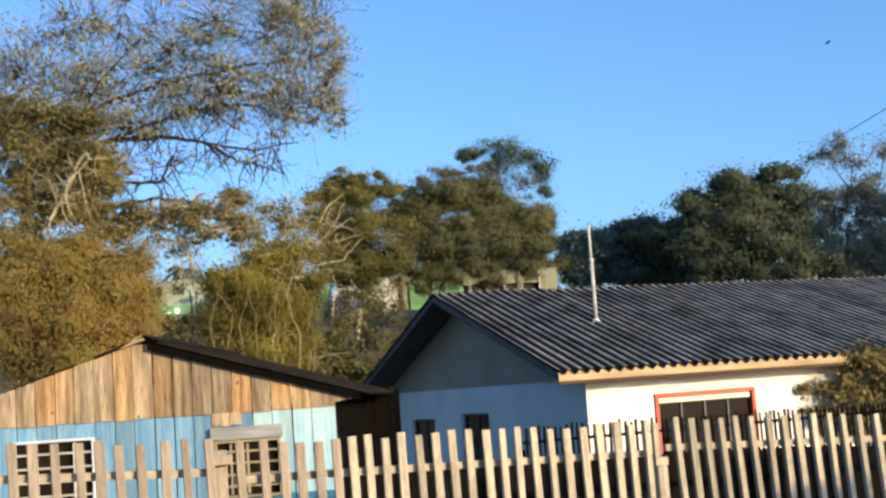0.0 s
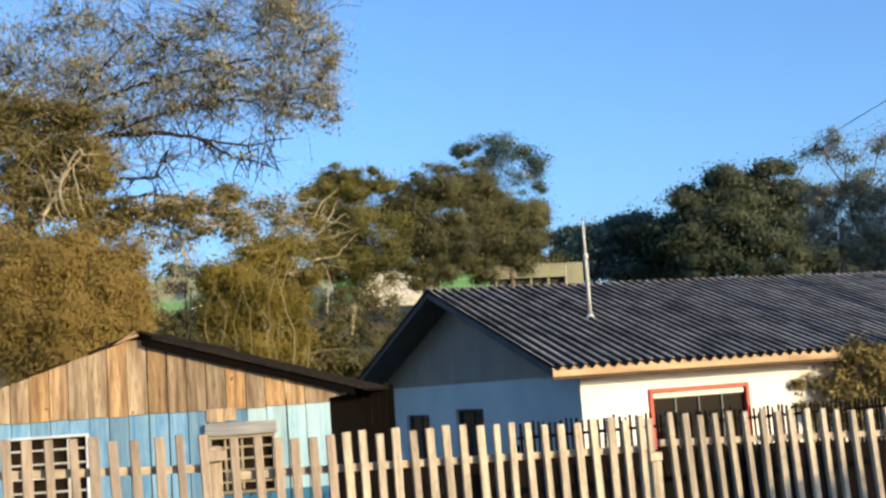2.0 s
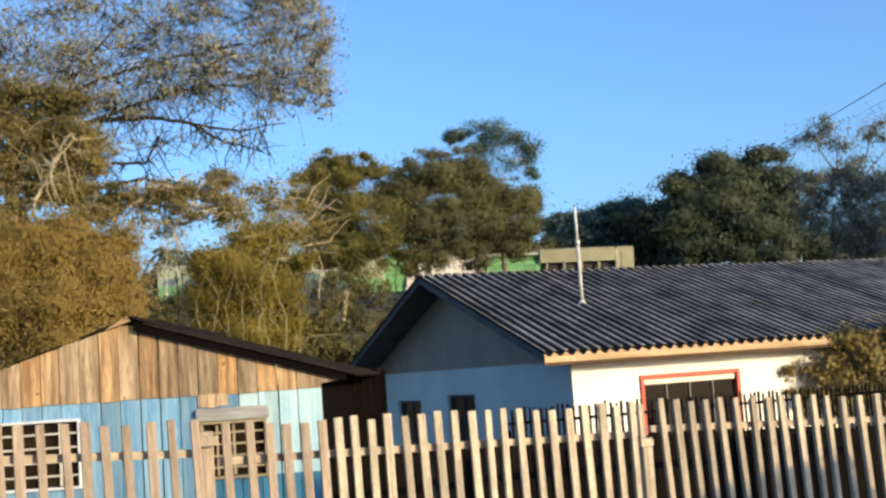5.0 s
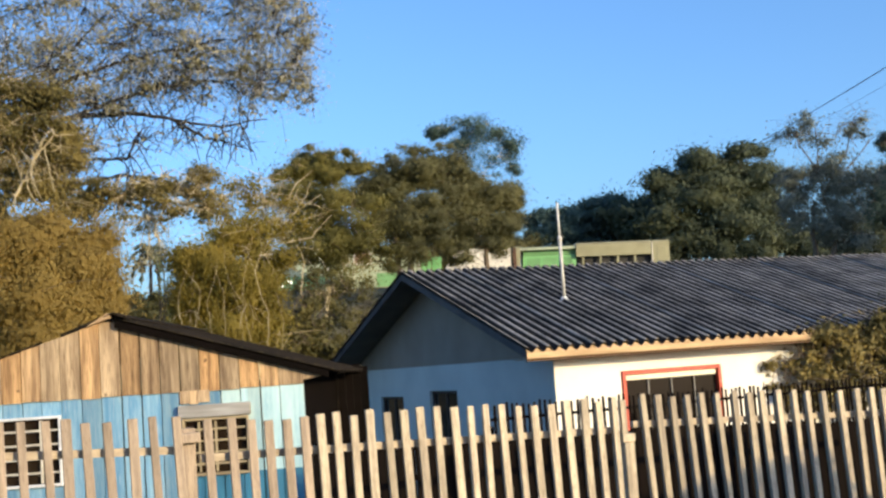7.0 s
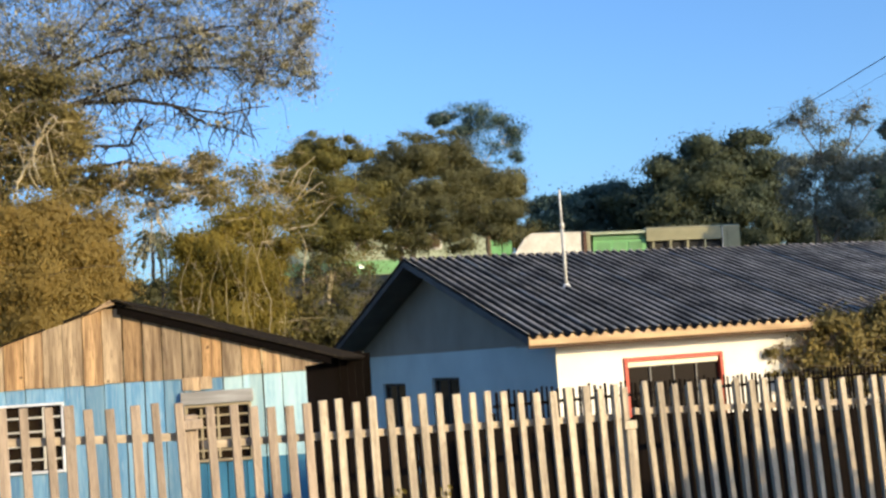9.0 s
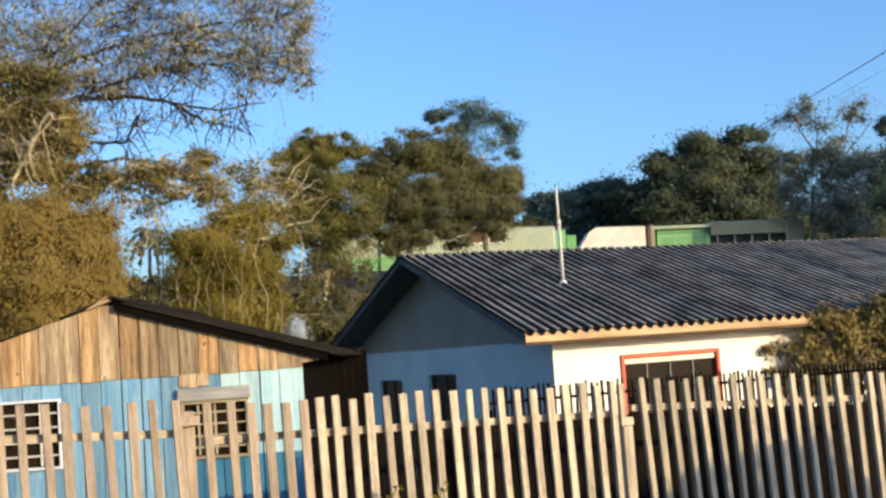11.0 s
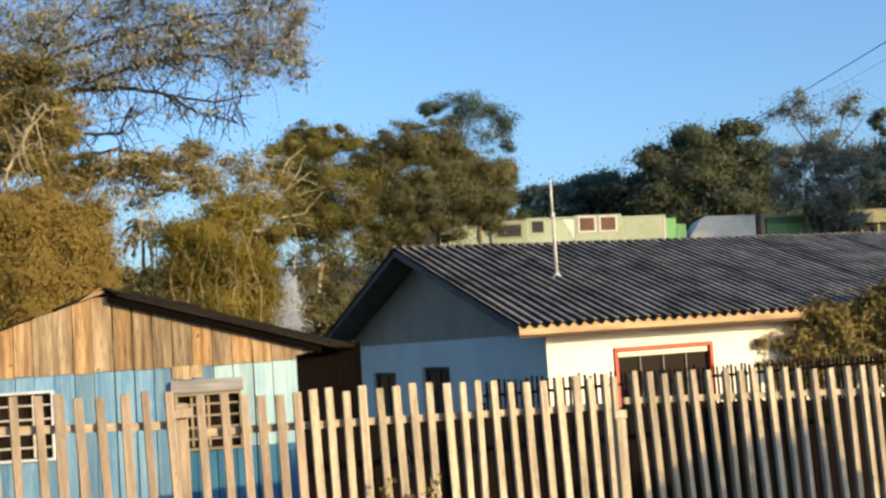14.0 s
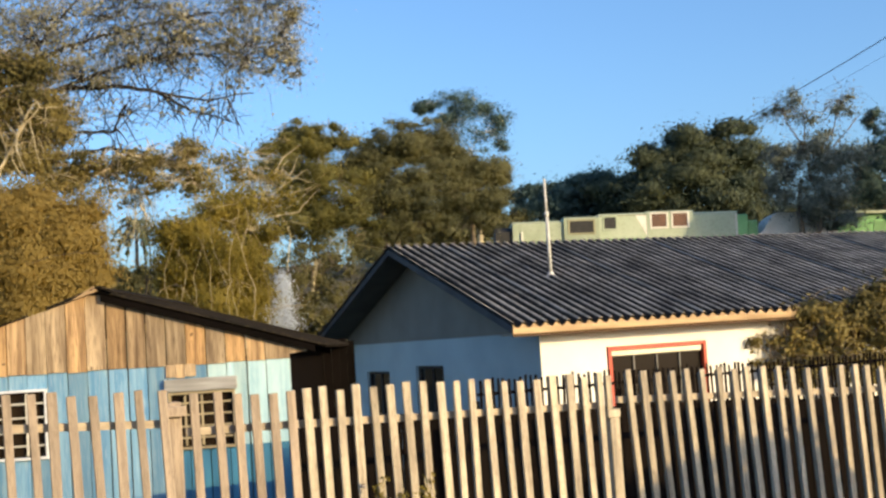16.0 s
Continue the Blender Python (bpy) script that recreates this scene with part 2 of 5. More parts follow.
def box(bm, x0, y0, z0, x1, y1, z1, bevel=0.0):
    made = bmesh.ops.create_cube(bm, size=1.0, matrix=Matrix.LocRotScale(((x0 + x1) / 2, (y0 + y1) / 2, (z0 + z1) / 2), None, (abs(x1 - x0), abs(y1 - y0), abs(z1 - z0))))
    if bevel:
        edges = list({e for v in made["verts"] for e in v.link_edges})
        bmesh.ops.bevel(bm, geom=edges, offset=bevel, segments=1, affect="EDGES")
    return bm


def boxes(*rows, bevel=0.0):
    bm = bmesh.new()
    for r in rows:
        box(bm, *r, bevel=bevel)
    return bm


def prism(pts, y0, y1):
    """A closed outline in x and z, given depth along y."""
    bm = bmesh.new()
    a = [bm.verts.new((x, y0, z)) for x, z in pts]
    b = [bm.verts.new((x, y1, z)) for x, z in pts]
    bm.faces.new(a)
    bm.faces.new(b[::-1])
    for i in range(len(pts)):
        j = (i + 1) % len(pts)
        bm.faces.new((a[j], a[i], b[i], b[j]))
    bmesh.ops.recalc_face_normals(bm, faces=bm.faces)
    return bm


def rod(bm, p, q, r0, r1, sides=8):
    p, q = Vector(p), Vector(q)
    d = q - p
    m = Matrix.Translation((p + q) / 2) @ d.to_track_quat("Z", "Y").to_matrix().to_4x4()
    bmesh.ops.create_cone(bm, cap_ends=True, segments=sides, radius1=r0, radius2=r1, depth=d.length, matrix=m)
    return bm


def thing(name, m, label, category, group="", kind=""):
    ob = new(name)
    ob.matrix_basis = m
    return tagged(ob, label, category, group, kind)


def raw(name, verts, faces, material, parent=None, smooth=False):
    me = bpy.data.meshes.new(name)
    me.from_pydata(verts, [], faces)
    me.materials.append(material)
    if smooth:
        me.polygons.foreach_set("use_smooth", [True] * len(me.polygons))
    ob = new(name, me)
    ob.parent = parent
    return ob


# ---- ground ----
def ease(a, b, v):
    v = np.clip((v - a) / (b - a), 0, 1)
    return v * v * (3 - 2 * v)


def height(x, y):
    """Street bank, house plots, then the slope up to the railway."""
    x, y = np.asarray(x, float), np.asarray(y, float)
    track = 7.75 - 0.026 * np.clip(x + 21.5, -30, 80)
    z = 0.7 - 0.25 * ease(5, 9, y) - 0.45 * ease(10.5, 13, y)
    z = z + (track - z) * ease(32, 88, y)
    bumps = 0.25 * np.sin(x * 0.31 + 1) * np.sin(y * 0.27) * ease(26, 34, y) * (1 - ease(80, 87, y))
    z = z + 1.0 * ease(78, 86.5, y) * (1 - ease(89.2, 90.6, y))
    return z + bumps - 3.0 * ease(97, 140, y)


def ground():
    def axis(a, b, step):
        core = np.arange(a, b + 0.1, step)
        out = np.array([6, 15, 30, 60, 120, 250, 500, 1000, 2500.0])
        return np.concatenate([(a - out)[::-1], core, b + out])
    xs, ys = axis(-50, 70, 1.5), axis(-10, 135, 1.25)
    gx, gy = np.meshgrid(xs, ys)
    gz = height(gx, gy)
    w, h = len(xs), len(ys)
    verts = np.stack([gx.ravel(), gy.ravel(), gz.ravel()], 1).tolist()
    faces = [(j * w + i, j * w + i + 1, (j + 1) * w + i + 1, (j + 1) * w + i) for j in range(h - 1) for i in range(w - 1)]
    tagged(raw("ground", verts, faces, GROUND, smooth=True), "dry grassy ground rising to a railway bank", "ground", kind="structure")


ground()


# ---- white house ----
HOUSE = pose(1.80, 17.50, 0, 0, 0, 22)
LONG, DEEP, EAVE, RIDGE = 15.0, 8.4, 2.50, 4.02
FRONT_OUT, SIDE_OUT = 0.42, 0.65


def framed_window(parent, m, w, h, frame_mat, name="window", bars=3, top_strip=True):
    """A window set in a wall opening: x across, z up, outside face towards -y."""
    win = new(name)
    win.parent, win.matrix_basis = parent, m
    t = 0.06
    part("window_frame", boxes((0, -0.035, 0, t, 0.09, h), (w - t, -0.035, 0, w, 0.09, h), (t, -0.035, h - t, w - t, 0.09, h), (t, -0.035, 0, w - t, 0.09, t), bevel=0.006), frame_mat, win)
    if top_strip:
        part("roller_blind", boxes((t, 0.012, h - t - 0.085, w - t, 0.045, h - t), bevel=0.01), CREAM, win, "cream rolled blind")
    part("pane", boxes((t, 0.05, t, w - t, 0.056, h - t)), GLASS, win)
    for i in range(bars):
        x = t + (w - 2 * t) * (i + 1) / (bars + 1)
        part("mullion", boxes((x - 0.010, 0.02, t, x + 0.010, 0.075, h - t)), OLD_STEEL, win)
    return win


def wall_with_holes(name, length, top, holes, material, parent, thick=0.15, low=0.0):
    """An upright wall along x with rectangular openings cut through it: outside at y = 0."""
    xs = sorted({0.0, length, *[h[0] for h in holes], *[h[2] for h in holes]})
    zs = sorted({low, top, *[h[1] for h in holes], *[h[3] for h in holes]})
    bm = bmesh.new()
    for a, b in zip(xs, xs[1:]):
        for c, d in zip(zs, zs[1:]):
            if not any(h[0] <= a and b <= h[2] and h[1] <= c and d <= h[3] for h in holes):
                box(bm, a, 0, c, b, thick, d)
    bmesh.ops.remove_doubles(bm, verts=bm.verts, dist=0.0005)
    seen = {}
    for f in bm.faces:
        seen.setdefault(tuple(round(v, 3) for v in f.calc_center_median()), []).append(f)
    bmesh.ops.delete(bm, geom=[f for fs in seen.values() if len(fs) > 1 for f in fs], context="FACES")
    return part(name, bm, material, parent)


def wave_sheet(width, length, pitch=0.177, amp=0.042, thick=0.012, per=8):
    """A corrugated sheet: x across the waves, y down the slope."""
    n = int(round(width / pitch * per))
    rows = [(0.0, 0.0), (length, 0.0)]
    verts, faces = [], []
    for side in (0, 1):
        for y, _ in rows:
            for i in range(n + 1):
                x = width * i / n
                verts.append((x, y, amp * math.sin(2 * math.pi * x / pitch) - thick * side))
    w = n + 1
    for i in range(n):
        faces.append((i, i + 1, w + i + 1, w + i))
        faces.append((2 * w + i, 3 * w + i, 3 * w + i + 1, 2 * w + i + 1))
        faces.append((w + i, w + i + 1, 3 * w + i + 1, 3 * w + i))
        faces.append((i + 1, i, 2 * w + i, 2 * w + i + 1))
    faces.append((0, w, 3 * w, 2 * w))
    faces.append((n, 2 * w + n, 3 * w + n, w + n))
    return verts, faces


def white_house():
    house = thing("house", HOUSE, "single-storey white house with grey corrugated roof and red window", "house")
    wl, wr, wt, wb = 1.10, 2.84, 2.08, 0.95
    wall_with_holes("front_wall", LONG, EAVE - 0.02, [(wl, wb, wr, wt)], WHITE, house)
    framed_window(house, pose(wl, 0, wb), wr - wl, wt - wb, RED)
    # gable end: painted lower part, bare plaster above
    side = new("gable_wall")
    side.parent, side.matrix_basis = house, pose(0, DEEP, 0, 0, 0, -90)
    u = lambda y: DEEP - y
    holes = [(u(7.40), 0.95, u(6.15), 1.82), (u(4.80), 0.95, u(3.56), 1.91)]
    wall_with_holes("lower_wall", DEEP - 0.002, 2.36, holes, GABLE_BLUE, side).matrix_basis = pose(0, -0.002, 0)
    rise = RIDGE - EAVE
    zt = lambda y: EAVE - 0.06 + rise * (1 - abs(y - DEEP / 2) / (DEEP / 2)) * (DEEP / 2) / (DEEP / 2 + FRONT_OUT) + rise * FRONT_OUT / (DEEP / 2 + FRONT_OUT)
    part("upper_wall", prism([(0, 2.36), (DEEP, 2.36), (DEEP, zt(0)), (DEEP / 2, zt(DEEP / 2)), (0, zt(DEEP))], -0.012, 0.13), GABLE_PLASTER, side, "bare grey plaster gable")
    for h in holes:
        w = new("window")
        w.parent, w.matrix_basis = side, pose(h[0], 0, h[1])
        ww, hh = h[2] - h[0], h[3] - h[1]
        part("window_frame", boxes((0, 0.05, 0, 0.05, 0.11, hh), (ww - 0.05, 0.05, 0, ww, 0.11, hh), (0.05, 0.05, hh - 0.05, ww - 0.05, 0.11, hh), (0.05, 0.05, 0, ww - 0.05, 0.11, 0.05)), DARK_WOOD, w)
        part("pane", boxes((0.05, 0.08, 0.05, ww - 0.05, 0.086, hh - 0.05)), GLASS, w)
        part("mullion", boxes((ww / 2 - 0.02, 0.06, 0.05, ww / 2 + 0.02, 0.10, hh - 0.05)), DARK_WOOD, w)
    part("back_wall", boxes((0, DEEP - 0.15, 0, LONG, DEEP, EAVE)), WHITE, house)
    part("end_wall", prism([(0.15, 0), (DEEP - 0.15, 0), (DEEP - 0.15, EAVE + 0.05), (DEEP / 2, zt(DEEP / 2)), (0.15, EAVE + 0.05)], 0, 0.15), WHITE, house).matrix_basis = pose(LONG, 0, 0, 0, 0, 90)
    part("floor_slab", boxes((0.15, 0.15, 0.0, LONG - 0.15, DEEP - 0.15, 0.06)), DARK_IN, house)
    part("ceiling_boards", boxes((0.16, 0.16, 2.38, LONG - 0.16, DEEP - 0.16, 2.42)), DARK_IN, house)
    # roof
    run = DEEP / 2 + FRONT_OUT
    slope = math.atan2(rise, run)
    length = math.hypot(rise, run) + 0.06
    roof = new("roof")
    roof.parent = house
    width = 1.062
    count = int((LONG + 2 * SIDE_OUT) / 1.062)
    v, f = wave_sheet(width + 0.05, length)
    first = None
    for s in (0, 1):
        for i in range(count):
            x = -SIDE_OUT + i * width
            if s == 0:
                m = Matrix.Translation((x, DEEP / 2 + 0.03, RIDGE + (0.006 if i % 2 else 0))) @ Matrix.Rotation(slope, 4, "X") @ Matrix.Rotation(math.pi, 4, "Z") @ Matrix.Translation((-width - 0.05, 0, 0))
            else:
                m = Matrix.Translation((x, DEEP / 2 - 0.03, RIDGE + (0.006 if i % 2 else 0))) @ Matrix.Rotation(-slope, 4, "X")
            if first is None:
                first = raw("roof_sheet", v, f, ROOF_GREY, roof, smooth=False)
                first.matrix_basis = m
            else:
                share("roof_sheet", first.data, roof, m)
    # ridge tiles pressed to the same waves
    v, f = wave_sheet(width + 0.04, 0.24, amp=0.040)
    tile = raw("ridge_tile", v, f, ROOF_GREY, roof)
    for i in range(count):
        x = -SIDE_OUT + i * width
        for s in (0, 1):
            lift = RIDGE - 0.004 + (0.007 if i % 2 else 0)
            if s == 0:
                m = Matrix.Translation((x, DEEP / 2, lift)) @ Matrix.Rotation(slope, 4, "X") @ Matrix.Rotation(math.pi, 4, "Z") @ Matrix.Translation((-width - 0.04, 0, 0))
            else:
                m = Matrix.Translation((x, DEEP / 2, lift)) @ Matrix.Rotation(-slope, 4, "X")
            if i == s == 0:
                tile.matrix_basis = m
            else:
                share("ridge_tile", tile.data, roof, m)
    # eave board and gable rafters
    end = -SIDE_OUT + count * width
    part("eave_board", boxes((-SIDE_OUT + 0.02, -FRONT_OUT - 0.005, EAVE - 0.150, end, -FRONT_OUT + 0.025, EAVE - 0.068), bevel=0.005), EAVE_WOOD, roof, "pale sunlit eave board")
    n = int((end + SIDE_OUT - 0.04) / 0.177 * 8)
    verts, faces = [], []
    for i in range(n + 1):
        x = -SIDE_OUT + 0.02 + 0.177 * i / 8
        z = EAVE - 0.044 + 0.032 * math.sin(2 * math.pi * (0.05 - x - SIDE_OUT) / 0.177)
        verts += [(x, -FRONT_OUT - 0.008, EAVE - 0.07), (x, -FRONT_OUT - 0.008, max(z, EAVE - 0.069)), (x, -FRONT_OUT + 0.02, max(z, EAVE - 0.069)), (x, -FRONT_OUT + 0.02, EAVE - 0.07)]
    for i in range(n):
        faces += [(4 * i + a, 4 * i + b, 4 * i + 4 + b, 4 * i + 4 + a) for a, b in ((0, 1), (1, 2), (2, 3), (3, 0))]
    tagged(raw("eave_filler", verts, faces, EAVE_WOOD, roof), "wavy wooden filler under the roof sheets")
    # Added strip: the shadow at the eave board's lower edge, painted brown.
    part("drip_strip", boxes((-SIDE_OUT + 0.02, -FRONT_OUT + 0.002, EAVE - 0.192, end, -FRONT_OUT + 0.03, EAVE - 0.152), bevel=0.004), BROWN_STRIP, roof, "brown strip added as the shadow line under the eave board")
    part("soffit", boxes((-SIDE_OUT + 0.03, -FRONT_OUT + 0.032, EAVE - 0.165, end, -0.002, EAVE - 0.150)), EAVE_WOOD, roof)
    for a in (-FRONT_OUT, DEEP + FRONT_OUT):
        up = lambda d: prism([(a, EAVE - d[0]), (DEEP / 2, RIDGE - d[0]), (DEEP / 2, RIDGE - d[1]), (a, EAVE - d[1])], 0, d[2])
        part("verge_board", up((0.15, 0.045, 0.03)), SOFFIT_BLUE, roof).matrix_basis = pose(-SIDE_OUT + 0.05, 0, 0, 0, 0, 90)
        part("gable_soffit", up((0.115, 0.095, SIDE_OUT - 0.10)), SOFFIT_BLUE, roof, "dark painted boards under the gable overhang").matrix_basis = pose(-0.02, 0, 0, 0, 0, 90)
    return house


white_house()


def antenna_mast():
    mast = thing("antenna_mast", HOUSE @ pose(1.32, 1.95, 3.27), "thin pale grey pipe mast standing on the corrugated roof", "mast")
    bm = bmesh.new()
    rod(bm, (0, 0, -0.02), (0, 0, 1.0), 0.030, 0.030)
    part("lower_pipe", bm, MAST_PAINT, mast, smooth=True)
    bm = bmesh.new()
    rod(bm, (0, 0, 0.98), (0, 0, 1.60), 0.020, 0.020)
    part("upper_pipe", bm, MAST_PAINT, mast, smooth=True)
    bm = bmesh.new()
    rod(bm, (0, 0, 0.97), (0, 0, 1.05), 0.042, 0.036)
    part("coupling", bm, MAST_PAINT, mast, smooth=True)
    bm = bmesh.new()
    rod(bm, (0, 0, -0.05), (0, 0, 0.06), 0.10, 0.045)
    part("roof_flashing", bm, MAST_PAINT, mast, smooth=True)


antenna_mast()


# ---- blue plank shed ----
SHED = pose(-3.53, 14.0, 0)
SHED_W, SHED_D, SHED_TOP = 2.10, 5.0, 3.10
RAKE = 0.305


def shed():
    hut = thing("plank_shed", SHED, "small blue-painted plank shed with bare brown gable boards", "shed")
    left, right = -2.9, SHED_W
    lw, rw = (-1.60, 1.28, -0.66, 2.07), (0.70, 1.28, 1.46, 1.93)
    top = lambda x: SHED_TOP - 0.015 + (0.06 if x < -0.05 else 0.0) - RAKE * abs(x)
    edge = 2.25
    step = 0.225
    edges = sorted({round(left + step * i, 3) for i in range(23)} - {round(left + step * 22, 3)} | {right})
    for i, (x, x1) in enumerate(zip(edges, edges[1:])):
        gap = random.choice((0.004, 0.007, 0.011, 0.017))
        a, b = x + gap, x1 - 0.003
        jut = random.uniform(0, 0.010)
        foot = edge - 0.012 + random.uniform(-0.012, 0.004)
        pts = [(a, foot), (b, foot), (b, top(b))]
        if a < 0 < b:
            pts.append((0, top(0)))
        pts.append((a, top(a) + random.uniform(-0.012, 0.008)))
        if top(max(abs(a), abs(b))) > edge:
            part("gable_plank", prism(pts, -0.022 - jut, 0.012), RAW_PLANK, hut)
        high = min(edge - 0.014, top(max(abs(a), abs(b))))
        mat = MINT_PLANK if a > 1.0 else BLUE_PLANK
        cuts = sorted({a, b, *[e for h in (lw, rw) for e in (h[0], h[2]) if a < e < b]})
        for c, d in zip(cuts, cuts[1:]):
            spans = [(0.02, high)]
            for h in (lw, rw):
                if c >= h[0] - 0.001 and d <= h[2] + 0.001:
                    spans = [(0.02, h[1]), (h[3], high)]
            for z0, z1 in spans:
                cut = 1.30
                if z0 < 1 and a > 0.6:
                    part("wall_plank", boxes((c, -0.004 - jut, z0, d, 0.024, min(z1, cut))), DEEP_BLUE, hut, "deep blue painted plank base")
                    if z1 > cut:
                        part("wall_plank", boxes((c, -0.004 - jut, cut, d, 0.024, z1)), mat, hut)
                else:
                    part("wall_plank", boxes((c, -0.004 - jut, z0, d, 0.024, z1)), mat, hut)
    for x0, x1, z0 in ((0.69, 0.80, 2.10), (0.803, 0.90, 2.09), (0.904, 1.03, 2.105)):
        part("patch_board", boxes((x0, -0.034, z0, x1, -0.016, 2.245), bevel=0.003), RAW_PLANK, hut, "bare brown patch board above the window")
    part("backing_wall", wall_bm(left, right, lw, rw, edge), DARK_WOOD, hut)
    part("side_wall", boxes((right - 0.05, 0.03, 0, right, SHED_D, 2.38)), NEAR_BLACK, hut, "near-black side boards with the shade put into their colour")
    part("side_wall", boxes((left, 0.03, 0, left + 0.05, SHED_D, 2.1)), DARK_WOOD, hut)
    part("back_wall", boxes((left, SHED_D, 0, right, SHED_D + 0.05, 2.3)), DARK_WOOD, hut)
    part("gable_plank", prism([(right + 0.004, 2.285), (right + 0.20, 2.31), (right + 0.20, top(right + 0.20)), (right + 0.004, top(right))], -0.03, 0.012), RAW_PLANK, hut)
    # windows
    for h, mat, cols, hood in ((lw, WHITE_BAR, 4, False), (rw, OLIVE_WOOD, 4, True)):
        win = new("window")
        win.parent, win.matrix_basis = hut, pose(h[0], 0, h[1])
        w, hh = h[2] - h[0], h[3] - h[1]
        part("window_frame", boxes((0, -0.05, 0, 0.030, 0.03, hh), (w - 0.030, -0.05, 0, w, 0.03, hh), (0.030, -0.05, hh - 0.030, w - 0.030, 0.03, hh), (0.030, -0.05, 0, w - 0.030, 0.03, 0.030), bevel=0.005), mat, win)
        for c in range(1, cols):
            xx = w * c / cols
            part("bar", boxes((xx - 0.011, -0.03, 0.045, xx + 0.011, 0.0, hh - 0.045)), WHITE_BAR if mat is WHITE_BAR and c == 2 else (BAR_DULL if mat is WHITE_BAR else mat), win)
        for c in range(1, 5):
            zz = hh * c / 5
            part("bar", boxes((0.045, -0.028, zz - 0.011, w - 0.045, -0.004, zz + 0.011)), BAR_DULL if mat is WHITE_BAR else mat, win)
        part("pane", boxes((0.030, 0.022, 0.030, w - 0.030, 0.028, hh - 0.030)), DUSTY_PANE, win)
        if hood:
            part("lintel_board", boxes((-0.03, -0.075, hh + 0.005, w + 0.03, -0.02, hh + 0.15), bevel=0.006), OLD_GREY, win, "grey weathered board over the window")
    # roof
    roof = new("roof")
    roof.parent = hut
    slope = math.atan(RAKE)
    for sgn in (-1, 1):
        ln = (right + 0.42 if sgn > 0 else 3.2) / math.cos(slope)
        v, f = wave_sheet(SHED_D + 0.35, ln, 0.177, 0.022, 0.01)
        ob = raw("roof_sheet", v, f, SHED_ROOF, roof)
        if sgn > 0:
            ob.matrix_basis = Matrix.Translation((0, -0.10, SHED_TOP + 0.03)) @ Matrix.Rotation(slope, 4, "Y") @ Matrix.Rotation(math.pi / 2, 4, "Z") @ Matrix.Scale(-1, 4, (0, 1, 0))
        else:
            ob.matrix_basis = Matrix.Translation((0, 0.02, SHED_TOP + 0.035)) @ Matrix.Rotation(-slope, 4, "Y") @ Matrix.Rotation(math.pi / 2, 4, "Z")
        e = sgn * (right + 0.30 if sgn > 0 else 3.1)
        if sgn < 0:
            part("rake_strip", prism([(-0.04, SHED_TOP + 0.045), (-0.62, SHED_TOP + 0.045 - RAKE * 0.62), (-0.62, SHED_TOP + 0.075 - RAKE * 0.62), (-0.04, SHED_TOP + 0.09)], -0.06, 0.015), SHED_ROOF, roof)
            part("rake_strip", prism([(-0.85, SHED_TOP + 0.05 - RAKE * 0.85), (-1.35, SHED_TOP + 0.05 - RAKE * 1.35), (-1.35, SHED_TOP + 0.066 - RAKE * 1.35), (-0.85, SHED_TOP + 0.072 - RAKE * 0.85)], -0.05, 0.015), SHED_ROOF, roof)
            part("ridge_board", prism([(-0.02, SHED_TOP + 0.03), (-0.30, SHED_TOP + 0.035 - RAKE * 0.30), (-0.06, SHED_TOP + 0.085)], -0.16, -0.07), EAVE_WOOD, roof, "sunlit board end under the ridge")
            continue
        part("rake_board", prism([(0, SHED_TOP - 0.085), (e, SHED_TOP - 0.075 - RAKE * abs(e)), (e, SHED_TOP - RAKE * abs(e)), (0, SHED_TOP)], -0.085, -0.055), NEAR_BLACK, roof)
    part("ridge_cap", prism([(-0.10, -0.035), (0, 0.0), (0.16, -0.06), (0.16, -0.045), (0, 0.02), (-0.10, -0.02)], -0.16, SHED_D), SHED_ROOF, roof).matrix_basis = pose(0, 0, SHED_TOP + 0.07)


def wall_bm(left, right, lw, rw, edge):
    return boxes((left, 0.026, 0, lw[0], 0.032, edge), (lw[2], 0.026, 0, rw[0], 0.032, edge), (rw[2], 0.026, 0, right, 0.032, edge), (lw[0], 0.026, 0, lw[2], 0.032, lw[1]), (rw[0], 0.026, 0, rw[2], 0.032, rw[1]), (lw[0], 0.026, lw[3], lw[2], 0.032, edge), (rw[0], 0.026, rw[3], rw[2], 0.032, edge))


OLD_GREY = paint("weathered_grey_board", (0.36, 0.345, 0.33), (0.23, 0.215, 0.20), 0.8, 4, 30, 0.3, stretch=(0.5, 5, 5))
shed()


# Added screen: a dark sheet for the shade between shed and house.
def dark_screen():
    gate = thing("board_screen", pose(-1.64, 18.9, 0, 0, 0, 4), "near-black board screen added as the shade between shed and house", "screen")
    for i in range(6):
        part("board", boxes((i * 0.118, -0.02, 0.0, i * 0.118 + 0.117, 0.005, 2.44 + 0.02 * math.sin(i * 2.1)), bevel=0.002), NEAR_BLACK, gate)
    part("rail", boxes((0, 0.006, 0.5, 0.58, 0.05, 0.58), (0, 0.006, 1.7, 0.58, 0.05, 1.78)), NEAR_BLACK, gate)


dark_screen()


# ---- fences ----
def picket_mesh(w, h, d, mat, back=0.0):
    bm = boxes((-w / 2, -d, 0, w / 2, 0, h), bevel=0.004)
    if back:
        box(bm, -0.010, 0.0, 0.02, 0.012, back, h - 0.03)
    me = bpy.data.meshes.new("picket")
    bm.to_mesh(me)
    bm.free()
    me.materials.append(mat)
    return me


